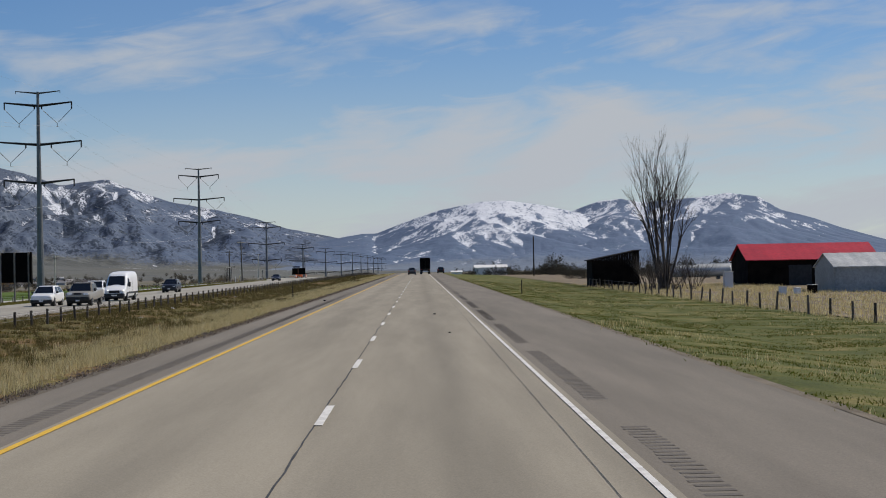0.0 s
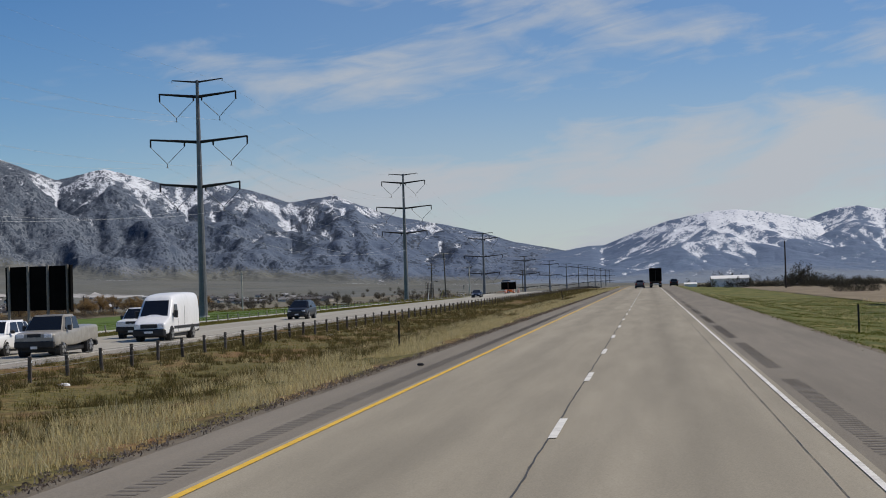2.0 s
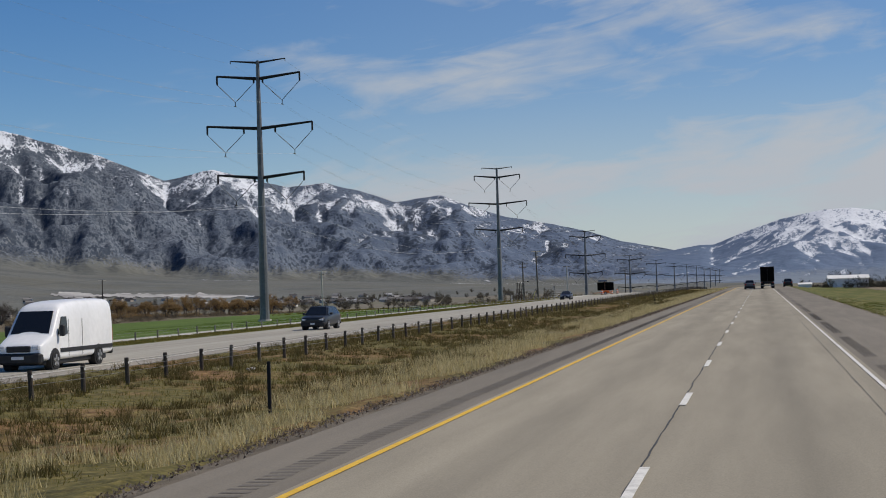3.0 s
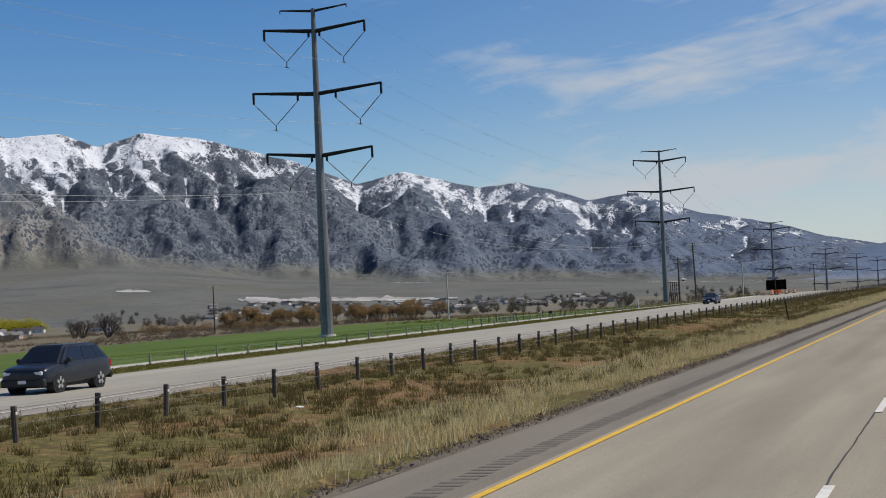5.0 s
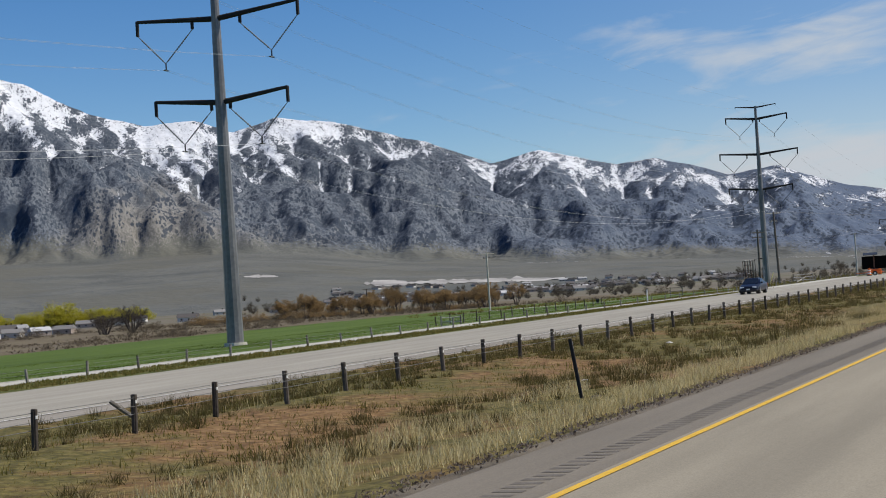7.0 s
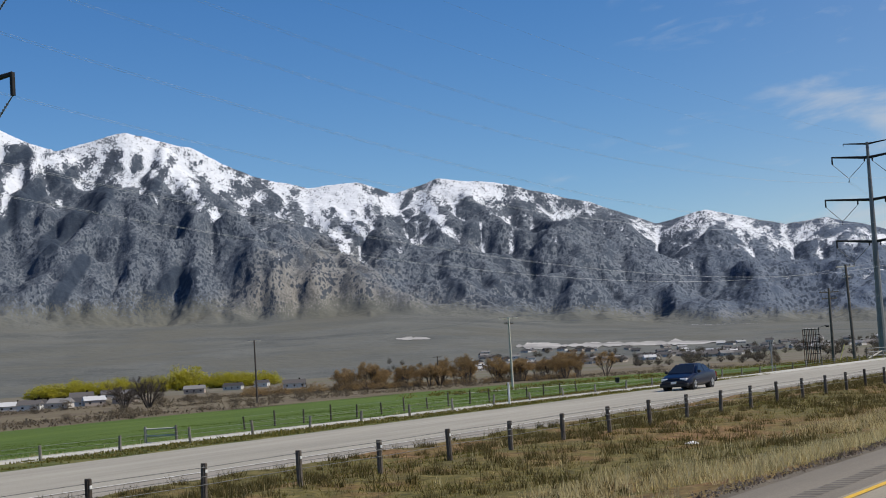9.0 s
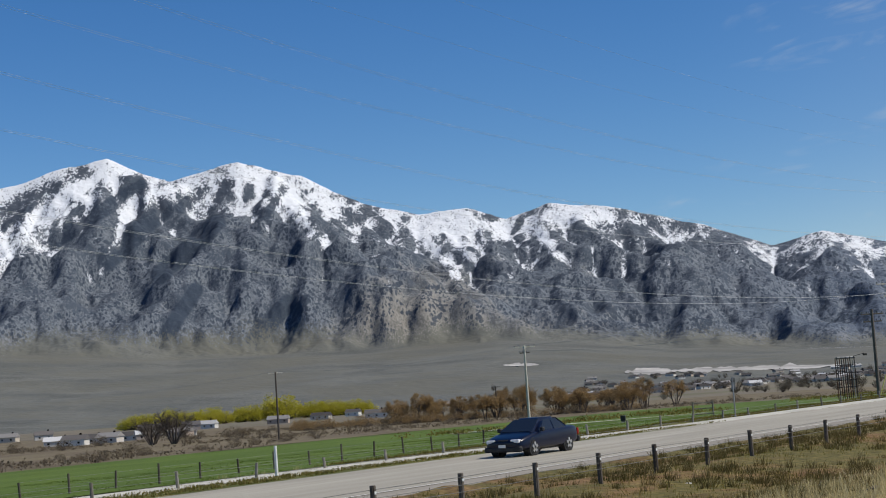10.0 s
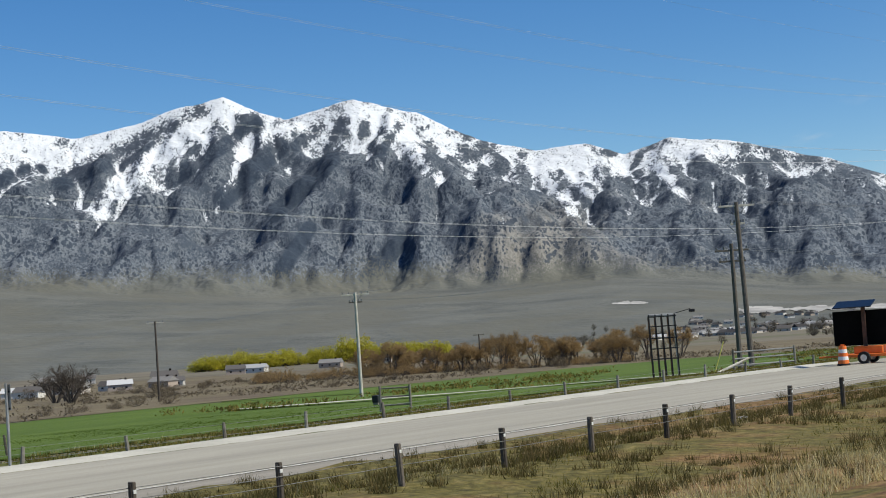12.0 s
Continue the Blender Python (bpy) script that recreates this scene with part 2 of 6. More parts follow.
ALONG = [-300, -100, -20] + [10 * i for i in range(0, 61)] + [620, 660, 700, 760, 800, 860, 950, 1100, 1300, 1600, 2000, 2600, 3300, 4100, 4900]
gx = [-4900, -4000, -3000, -2200, -1500, -1000, -700, -500, -400, -300, -191, -150, -112, -84, -65, -52, -50, -44, -40.5, -37.5, -36, -30, -24.6, -22.5, -20, -17, -15, -13,
      -10.5, -8.6, -6.7, 0, 5.84, 7, 9, 12, 17, 22, 30, 45, 80, 130, 200, 400, 700, 1000, 1700, 2600, 3600, 4900]
tagged(sheet("ground", gx, ALONG, 0.0, M["plain"]), "flat valley floor with dry fields reaching the mountains", "ground", kind="structure")
near = [y for y in ALONG if -20 <= y <= 1100]
median_x = [-24.9, -24.3, -22.5, -20.5, -19, -17, -15, -13, -11.5, -10, -9.0, -8.1, -7.5, -6.95]
fine = [y * 1.5 for y in range(0, 400)] + [620, 660, 700, 760, 800, 860, 950, 1100]
tagged(sheet("median", median_x, fine, 0.10, M["earth"], 0.13, None, True), "median strip of brown earth, low scrub and patchy grass", "median", kind="structure")
tagged(sheet("verge", [5.95, 6.3, 6.8, 7.6, 9, 10.5, 12, 14, 17, 19.5, 21.6, 22.6], fine, 0.08, M["verge"], 0.10, None, True), "green roadside verge sloping down from the shoulder", "verge", kind="structure")
tagged(sheet("far_verge", [-50.4, -47, -44, -42.5, -40.5, -39, -37.5, -36.1], fine, 0.03, M["verge"], 0.03), "grassy strip beside the opposite carriageway", "verge", kind="structure")
tagged(sheet("gravel_edge", [-7.6, -7.3, -7.0, -6.72], fine, 0.035, M["gravel"], 0.025), "loose gravel along the edge of the pavement", "gravel", kind="structure")
tagged(sheet("gravel_edge_verge", [5.86, 6.1, 6.4], fine, 0.035, M["gravel"], 0.02), "loose gravel along the edge of the shoulder", "gravel", kind="structure")
tagged(sheet("road", [-5.06 - 0.1, -3.2, -1.4, 0.4, 2.26 + 0.1], near, 0.045, M["road"]), "two worn grey concrete motorway lanes", "road", kind="structure")
tagged(sheet("road_shoulder_median", [-6.7, -5.16], near, 0.04, M["shoulder"]), "narrow grey shoulder beside the yellow line", "shoulder", kind="structure")
tagged(sheet("road_shoulder", [2.36, 4, 5.84], near, 0.04, M["shoulder"]), "wide grey shoulder with milled rumble grooves", "shoulder", kind="structure")
tagged(sheet("opposite_road", [-33.6, -30, -26.2], near, 0.045, M["far_road"]), "pale concrete lanes of the opposite carriageway", "road", kind="structure")
tagged(sheet("opposite_shoulder", [-26.2, -24.4], near, 0.04, M["far_shoulder"]), "grey inner shoulder of the opposite carriageway", "shoulder", kind="structure")
tagged(sheet("opposite_shoulder_outer", [-36.2, -33.6], near, 0.04, M["far_road"]), "pale outer shoulder of the opposite carriageway", "shoulder", kind="structure")


def strip(name, x, y0, y1, width, mat, label, lift=0.056):
    ys = sorted({y0, y1, *[y for y in near if y0 < y < y1]})
    return tagged(sheet(name, [x - width / 2, x + width / 2], ys, lift, mat), label, "road line", kind="structure")


strip("edge_line_yellow", -5.0, -20, 1100, 0.115, M["yellow_paint"], "solid yellow edge line painted on the road")
strip("edge_line_white", 2.21, -20, 1100, 0.085, M["white_paint"], "solid white edge line painted on the road")
strip("edge_line_opposite", -26.3, -20, 1100, 0.13, M["white_paint"], "thin pale edge line on the opposite carriageway")
lane_line = thing("lane_line", 0, 0, 0, 0, "broken white lane line of short worn dashes", "road line", kind="structure")
dash_me = mesh_of("dash", [(-0.06, 0, 0), (0.06, 0, 0), (0.062, 3.05, 0), (-0.058, 3.05, 0)], [(0, 1, 2, 3)], M["white_paint"])
for k in range(-2, 60):
    y = 22.9 + 12.19 * k
    put("dash", dash_me, lane_line, pose(-1.4, y, land(-1.4, y + 1.5) + 0.058))


# ---- mountains ----
HUB = (0.0, 250.0)
# bearing from the road (degrees), height of the skyline over the horizon (degrees)
CREST = [(-66, 5.6), (-58, 7.3), (-51.8, 7.86), (-50.6, 7.72), (-49.4, 7.54), (-47.2, 7.98), (-46.0, 8.38), (-45.1, 8.5), (-44.3, 8.74), (-43.3, 8.26), (-42.2, 7.8), (-41.0, 8.1),
         (-39.8, 8.38), (-38.8, 8.08), (-37.6, 7.78), (-36.4, 7.14), (-35.3, 6.64), (-33.6, 6.18), (-31.9, 6.3), (-30.5, 5.78), (-29.0, 6.26), (-27.0, 5.98),
         (-25.4, 5.58), (-23.6, 5.02), (-21.4, 4.17), (-19.7, 4.54), (-18.3, 4.14), (-17.0, 3.83), (-15.6, 3.97), (-14.4, 3.62), (-13.1, 3.18), (-11.4, 3.4),
         (-10.5, 3.0), (-9.2, 2.55), (-7.8, 2.28), (-6.0, 1.88), (-4.9, 1.5), (-3.0, 1.1), (0, 0.4)]
FOOT = [(-66, 2.7), (-52, 2.5), (-47, 2.1), (-42, 1.65), (-36, 1.55), (-31, 1.6), (-28, 1.3), (-25, 0.9), (-20, 0.55), (-15, 0.35), (-10, 0.1), (-5, -0.05), (0, -0.1)]
SNOW = [(-66, 5.0), (-52, 5.8), (-50, 5.6), (-48, 5.3), (-46, 5.7), (-44, 6.1), (-42, 6.3), (-40.5, 6.6), (-38.5, 6.25), (-37, 5.5), (-34, 5.0), (-32.2, 4.25),
        (-30.5, 4.8), (-28.4, 4.5), (-26, 4.7), (-23, 4.3), (-20.4, 3.65), (-17, 3.25), (-13, 2.95), (-11, 2.9), (-9, 2.55), (-6, 2.1), (0, 2.1)]
# the larger spurs in front of the skyline: bearing, height in degrees, distance; and how boldly each stands out
SPURS = [
    ([(-43.4, 8.3, 4680), (-41.8, 7.1, 4520), (-40.0, 6.3, 4380), (-38.4, 6.1, 4230), (-37.4, 5.9, 4150), (-36.4, 5.1, 4020), (-36.1, 3.3, 3750)], 1.0),
    ([(-39.5, 6.1, 4250), (-41.1, 5.2, 4100), (-42.8, 3.9, 3850), (-44.4, 2.5, 3620)], 1.0),
    ([(-43.3, 8.1, 4660), (-44.7, 6.8, 4480), (-46.4, 5.5, 4280), (-48.4, 4.6, 4100), (-51.6, 3.4, 3800)], 1.0),
    ([(-45.2, 6.1, 4400), (-46.2, 4.6, 4050), (-47.8, 2.6, 3640)], 0.85),
    ([(-47.2, 7.6, 4600), (-50.0, 6.2, 4400), (-54.0, 4.4, 4100)], 0.85),
    ([(-38.6, 2.6, 3720), (-36.9, 3.9, 3830), (-35.7, 4.6, 3900), (-34.6, 4.8, 3940), (-33.3, 4.1, 3850), (-31.8, 3.0, 3740), (-30.0, 1.9, 3620)], 1.0),
    ([(-35.2, 4.6, 3920), (-34.3, 3.2, 3720), (-33.8, 2.0, 3600)], 1.0),
    ([(-32.8, 3.8, 3820), (-31.4, 2.5, 3640)], 1.0),
    ([(-39.0, 8.0, 4680), (-38.0, 7.0, 4520), (-36.2, 6.0, 4350), (-34.8, 5.3, 4200)], 0.85),
    ([(-32.0, 6.2, 4690), (-31.6, 5.2, 4480), (-31.0, 4.4, 4250), (-30.4, 3.0, 3900)], 0.85),
    ([(-28.9, 6.1, 4690), (-27.6, 5.0, 4400), (-27.9, 4.2, 4200), (-28.4, 2.6, 3800)], 0.7),
    ([(-26.0, 5.5, 4650), (-25.0, 4.9, 4400), (-24.6, 3.6, 4050), (-24.4, 1.7, 3650)], 0.7),
    ([(-23.2, 4.6, 4640), (-22.3, 3.6, 4350), (-21.2, 2.2, 3900), (-19.6, 1.1, 3600)], 0.7),
    ([(-19.7, 4.4, 4680), (-18.6, 2.9, 4200), (-17.3, 1.0, 3640)], 0.7),
    ([(-15.6, 3.85, 4680), (-15.3, 2.3, 4150), (-13.2, 0.7, 3620)], 0.7),
    ([(-11.4, 3.3, 4680), (-10.8, 1.8, 4100), (-9.2, 0.4, 3620)], 0.7),
    ([(-7.6, 2.2, 4680), (-6.6, 1.0, 4050), (-5.2, 0.15, 3620)], 0.7),
]
# belts of dark conifers: bearing and height of both ends, half width, all in degrees
STANDS = [(-45.0, 8.25, -49.8, 6.1, 0.42), (-43.1, 7.75, -46.2, 5.9, 0.34), (-46.6, 7.3, -47.8, 6.6, 0.25), (-42.4, 6.9, -44.4, 5.2, 0.45), (-41.0, 7.5, -41.8, 6.9, 0.28), (-40.6, 6.3, -42.6, 4.6, 0.4),
          (-40.2, 7.6, -40.6, 7.1, 0.22), (-38.3, 7.3, -38.9, 6.5, 0.22), (-50.5, 6.6, -52.5, 6.0, 0.3), (-38.2, 3.4, -39.4, 2.2, 0.4), (-41.4, 4.0, -42.4, 2.6, 0.35)]
TONGUES = [(-44.6, 8.5, -48.6, 5.0, 0.5), (-43.4, 7.2, -44.6, 4.8, 0.28), (-38.8, 7.6, -36.8, 5.3, 0.5), (-33.6, 5.6, -32.3, 3.9, 0.35), (-29.6, 5.6, -28.6, 4.2, 0.3), (-32.5, 5.4, -31.8, 4.5, 0.3)]


def belts(az, el, lines):
    """How deep (0 to 1) places lie within one of the belts."""
    best = np.zeros(len(az))
    for a0, e0, a1, e1, w in lines:
        da, de = a1 - a0, e1 - e0
        u = np.clip(((az - a0) * da + (el - e0) * de) / (da * da + de * de), 0, 1)
        best = np.maximum(best, 1 - np.hypot(az - a0 - u * da, el - e0 - u * de) / w)
    return best


def fan(x, y, k, zf, seed):
    """Height of the gravel fan below a mountain face; k runs from its toe to the foot of the rock."""
    z0 = land(x, y) - 2.0
    return z0 + (zf - z0) * k ** 1.3 + 26 * k * (1 - k) * noise.fractal((x * 0.003, y * 0.003, seed), 0.8, 2.0, 4)


def weathered(az, r, rc, crest, foot, spurs, seed, rough, cut, steps):
    """Heights of a face on a grid of bearings and distances: skyline, spurs, and gullies cut by running water.
    Returns the heights and how much water each place gathers (0 to 1)."""
    n, m = len(az), len(r)
    A, R = np.meshgrid(az, r, indexing="ij")
    zc = rc * np.tan(np.radians(np.interp(az, *zip(*crest))))[:, None]
    zf = r[0] * np.tan(np.radians(np.interp(az, *zip(*foot))))[:, None]
    k = np.clip((R - r[0]) / (rc - r[0]), 0, 1)
    Z = zf + (zc - zf) * (0.3 * k + 0.7 * k ** 2.0)
    X, Y = np.radians(A) * 4200, R
    wx, wy = (np.array([[noise.fractal((a * 1.1, b * 0.004, seed + q), 0.8, 2.0, 3) for b in r] for a in az]) for q in (20, 40))
    U, V = X + 75 * wx, Y + 75 * wy
    flat = Z.copy()
    for line, bold in spurs:
        for (a0, e0, r0), (a1, e1, r1) in zip(line, line[1:]):
            p0, p1 = np.array((radians(a0) * 4200, r0)), np.array((radians(a1) * 4200, r1))
            z0, z1 = r0 * math.tan(radians(e0)), r1 * math.tan(radians(e1))
            d = p1 - p0
            u = np.clip(((U - p0[0]) * d[0] + (V - p0[1]) * d[1]) / (d @ d), 0, 1)
            off = np.hypot(U - p0[0] - u * d[0], V - p0[1] - u * d[1])
            h = z0 + (z1 - z0) * u - 0.6 * off
            Z = np.maximum(Z, flat + bold * np.maximum(h - flat, 0))
    N = np.array([[noise.ridged_multi_fractal((x * 0.0038 + y * 0.0016, y * 0.0036 - x * 0.0012, seed), 0.9, 2.15, 6, 1.0, 2.0) - 1.0 for x, y in zip(xs, ys)] for xs, ys in zip(X, Y)])
    bell = np.clip(4 * k * (1 - k) + 0.12 * (k > 0.5), 0, 1)
    Z = Z + rough * N * bell * np.clip((zc - zf) / 400, 0.25, 1)
    Z = np.minimum(Z, R * zc / rc + 3) - np.maximum(R - rc, 0) * 0.8
    hold = (k <= 0) | (k >= 0.985)
    wide = (np.radians(az[1] - az[0]) * R).ravel()
    deep = r[1] - r[0]
    for _ in range(steps):
        P = np.pad(Z, 1, mode="edge")
        best, rec, far = np.zeros((n, m)), np.arange(n * m).reshape(n, m), np.full((n, m), deep)
        for di in (-1, 0, 1):
            for dj in (-1, 0, 1):
                if di or dj:
                    run = np.hypot(di * wide.reshape(n, m), dj * deep)
                    fall = (Z - P[1 + di:1 + di + n, 1 + dj:1 + dj + m]) / run
                    here = np.clip(np.arange(n) + di, 0, n - 1)[:, None] * m + np.clip(np.arange(m) + dj, 0, m - 1)[None, :]
                    on = fall > best
                    best, rec, far = np.where(on, fall, best), np.where(on, here, rec), np.where(on, run, far)
        order = np.argsort(Z, axis=None).tolist()
        to, water, z = rec.ravel().tolist(), (wide * deep).tolist(), Z.ravel().tolist()
        for i in reversed(order):
            if to[i] != i:
                water[to[i]] += water[i]
        pull = (cut * np.sqrt(np.array(water)) / far.ravel() * ~hold.ravel()).tolist()
        for i in order:
            f = pull[i]
            z[i] = (z[i] + f * z[to[i]]) / (1 + f)
        Z = np.array(z).reshape(n, m)
        P = np.pad(Z, 1, mode="edge")
        soft = P[:-2, 1:-1] + P[2:, 1:-1] + P[1:-1, :-2] + P[1:-1, 2:] - 4 * Z
        Z = Z + (0.10 + 0.12 * np.clip(1 - k / 0.25, 0, 1)) * soft * ~hold
    wet = np.clip((np.log10(np.array(water).reshape(n, m)) - 2.2) / 2.6, 0, 1)
    P = np.pad(wet, 1, mode="edge")
    wet = (P[:-2, 1:-1] + P[2:, 1:-1] + P[1:-1, :-2] + P[1:-1, 2:] + 2 * wet) / 6
    return Z, wet


def at_grid(F, az, r, qa, qr):
    """F, given on az and r, read between its nodes."""
    i, j = np.clip(np.interp(qa, az, np.arange(len(az))), 0, len(az) - 1.001), np.clip(np.interp(qr, r, np.arange(len(r))), 0, len(r) - 1.001)
    i0, j0 = i.astype(int), j.astype(int)
    u, v = (i - i0)[:, None], (j - j0)[None, :]
    G = F[np.ix_(i0, j0)] * (1 - u) * (1 - v) + F[np.ix_(i0 + 1, j0)] * u * (1 - v)
    return G + F[np.ix_(i0, j0 + 1)] * (1 - u) * v + F[np.ix_(i0 + 1, j0 + 1)] * u * v


def range_mesh(name, crest, foot, snow, spurs, r0, rf, rc, a0, a1, grid, cols, rows, seed, rough, cut, steps, crag, snow_scale, tan_at, mat):
    """A mountain range round HUB: a gravel fan from r0 to rf, then a weathered face up to the skyline at rc."""
    ga, gr = np.linspace(a0, a1, grid[0]), np.linspace(rf, rc + 150, grid[1])
    Z, wet = weathered(ga, gr, rc, crest, foot, spurs, seed, rough, cut, steps)
    qa = np.linspace(a0, a1, cols)
    fan_r, face_r = np.linspace(r0, rf, 40)[:-1], np.linspace(rf, rc + 150, rows)
    face, flow = at_grid(Z, ga, gr, qa, face_r), at_grid(wet, ga, gr, qa, face_r)
    tf, ts, tc = (np.tan(np.radians(np.interp(qa, *zip(*c)))) for c in (foot, snow, crest))
    verts, rise, over, gully, bare, lay = [], [], [], [], [], []
    for i, az in enumerate(qa):
        s, c = math.sin(radians(az)), math.cos(radians(az))
        zf, zs, zc = rf * tf[i], rc * 0.97 * ts[i], rc * tc[i]
        warm = math.exp(-((az - tan_at) / 3.2) ** 2)
        for j in range(39 + rows):
            inside = j >= 39
            r = float(face_r[j - 39] if inside else fan_r[j])
            x, y = HUB[0] + s * r, HUB[1] + c * r
            if inside:
                k = min(1.0, (r - rf) / (rc - rf))
                e = radians(az) * 4200
                g = noise.ridged_multi_fractal((e * 0.022, r * 0.016, seed + 3), 0.9, 2.1, 4, 1.0, 2.0) - 1.0
                z = float(face[i, j - 39]) + crag * g * min(1.0, k / 0.15) * min(1.0, 0.3 + (1 - k) * 5) * max(0.3, min(1.0, (zc - zf) / 350))
                rise.append(max(0.02, min(1.0, (z - zf) / max(60.0, zc - zf))))
                over.append((z - zs) / snow_scale)
                gully.append(float(flow[i, j - 39]))
                bare.append(max(0.0, 1 - (z - zf) / (70 + 230 * warm)) * (0.3 + 0.9 * warm))
            else:
                z = fan(x, y, (r - r0) / (rf - r0), zf, seed)
                rise.append(0.0)
                over.append(-5.0)
                gully.append(0.0)
                bare.append(0.5)
            verts.append((x, y, z))
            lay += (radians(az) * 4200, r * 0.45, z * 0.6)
    m = 39 + rows
    faces = [(i * m + j, i * m + j + 1, (i + 1) * m + j + 1, (i + 1) * m + j) for i in range(cols - 1) for j in range(m - 1)]
    V = np.array(verts) - np.array((*HUB, 0))
    side, el = np.degrees(np.arctan2(V[:, 0], V[:, 1])), np.degrees(np.arctan2(V[:, 2], np.hypot(V[:, 0], V[:, 1])))
    stand, over = belts(side, el, STANDS), np.array(over) + 0.9 * belts(side, el, TONGUES)
    me = mesh_of(name, verts, faces, mat, True)
    for key, values in (("rise", rise), ("over_snow", over), ("gully", gully), ("bare", bare), ("stand", stand)):
        me.attributes.new(key, "FLOAT", "POINT").data.foreach_set("value", values)
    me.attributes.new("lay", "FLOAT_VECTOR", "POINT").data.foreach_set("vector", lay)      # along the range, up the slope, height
    return put(name, me)


def mountain_colour(rock_a, rock_b, scrub_a, scrub_b, tan, forest, bite_gain):
    """Speckled rock, trees whose dark also paints shade on the flanks away from the sun, tan lower slopes running into
    the fan, and snow lying in the gullies and on the tops.
    """
    def build(t, at):
        rise, over, gully, bare_at, stand_at = attr(t, "rise"), attr(t, "over_snow"), attr(t, "gully"), attr(t, "bare"), attr(t, "stand")
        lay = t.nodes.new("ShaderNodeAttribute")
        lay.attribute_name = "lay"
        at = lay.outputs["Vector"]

        def centred(fac, gain):
            return mathn(t, "MULTIPLY", mathn(t, "SUBTRACT", fac, 0.5), gain)

        def total(*terms):
            s = terms[0]
            for q in terms[1:]:
                s = mathn(t, "ADD", s, q)
            return s

        def turned(scale, stretch, turn, detail=4, rough=0.6):
            first = t.nodes.new("ShaderNodeMapping")
            first.inputs["Rotation"].default_value = (0, 0, radians(turn))
            t.links.new(at, first.inputs[0])
            return noise_node(t, first.outputs[0], scale, detail, stretch, rough)

        def step(fac, lo, hi, top=1.0):
            return ramp(t, fac, [(lo, (0, 0, 0)), (hi, (top,) * 3)])

        big = noise_node(t, at, 0.0045, 5)
        mid = noise_node(t, at, 0.022, 5, None, 0.62)
        fine = noise_node(t, at, 0.19, 3, None, 0.72)
        streak = turned(0.02, (1.0, 0.30, 0.6), 40, 5)
        cross = turned(0.06, (1.0, 0.4, 0.6), -30)
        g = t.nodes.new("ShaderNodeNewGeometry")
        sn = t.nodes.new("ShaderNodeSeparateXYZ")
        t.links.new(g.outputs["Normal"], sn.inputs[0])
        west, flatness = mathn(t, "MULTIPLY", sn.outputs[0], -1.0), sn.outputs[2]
        grain = total(mathn(t, "MULTIPLY", mid, 0.35), mathn(t, "MULTIPLY", streak, 0.2), mathn(t, "MULTIPLY", fine, 0.45))
        rock = ramp(t, grain, [(0.45, rock_a), (0.55, rock_b)])
        tans = ramp(t, grain, [(0.42, tuple(0.68 * v for v in tan)), (0.58, tuple(1.4 * v for v in tan))])
        rock = mix(t, step(total(bare_at, centred(big, 1.2), centred(mid, 1.2)), 0.2, 0.75, 0.9), rock, tans)
        away = t.nodes.new("ShaderNodeSeparateXYZ")              # haze put into the colour: bluer, flatter rock towards the range's far end
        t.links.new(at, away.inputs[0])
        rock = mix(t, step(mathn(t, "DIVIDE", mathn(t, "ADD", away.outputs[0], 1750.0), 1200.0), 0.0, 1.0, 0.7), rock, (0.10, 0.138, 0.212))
        # single trees and thickets; their dark also paints shade on off-sun flanks and gullies
        cell = t.nodes.new("ShaderNodeTexVoronoi")
        cell.inputs["Scale"].default_value = 0.11
        t.links.new(at, cell.inputs["Vector"])
        woods_and_shade = total(mathn(t, "MULTIPLY", west, 0.85), centred(big, 1.6), centred(streak, 1.2), centred(fine, 3.4), centred(mid, 1.2), mathn(t, "MULTIPLY", gully, 0.25))
        rock = mix(t, step(woods_and_shade, 0.26, 0.42, 0.85), rock, forest)
        rock = mix(t, step(total(stand_at, centred(mid, 0.8), centred(fine, 0.8)), 0.12, 0.3, 0.9), rock, forest)
        dots = total(cell.outputs["Distance"], centred(fine, 1.0), centred(streak, -1.2), centred(mid, -1.6))
        rock = mix(t, ramp(t, dots, [(0.30, (0.85,) * 3), (0.42, (0, 0, 0))]), rock, forest)
        flat = noise_node(t, at, 0.004, 6, (1.0, 2.6, 1.0), 0.6)
        low = ramp(t, flat, [(0.40, scrub_a), (0.60, scrub_b)])
        bands = noise_node(t, at, 0.0022, 5, (1.0, 3.0, 1.0), 0.6)
        low = mix(t, step(bands, 0.44, 0.60, 0.8), low, (1.14 * scrub_a[0], 1.07 * scrub_a[1], 0.95 * scrub_a[2]))
        low = mix(t, step(total(centred(fine, 2.0), centred(bands, -4.0)), 0.28, 0.5, 0.45), low, tuple(0.55 * v for v in scrub_a))
        c = mix(t, step(total(rise, centred(big, 0.25), centred(fine, 0.3)), 0.05, 0.12), low, rock)
        lie = total(over, mathn(t, "MULTIPLY", mathn(t, "SUBTRACT", gully, 0.22), 1.5), centred(streak, 3.0), centred(mid, 2.0), centred(fine, 2.0), centred(big, 1.6))
        cover = step(lie, 0.0, 0.10)
        stand = total(stand_at, mathn(t, "MULTIPLY", mathn(t, "GREATER_THAN", stand_at, 0.02), total(centred(mid, 1.6), centred(fine, 1.2))))
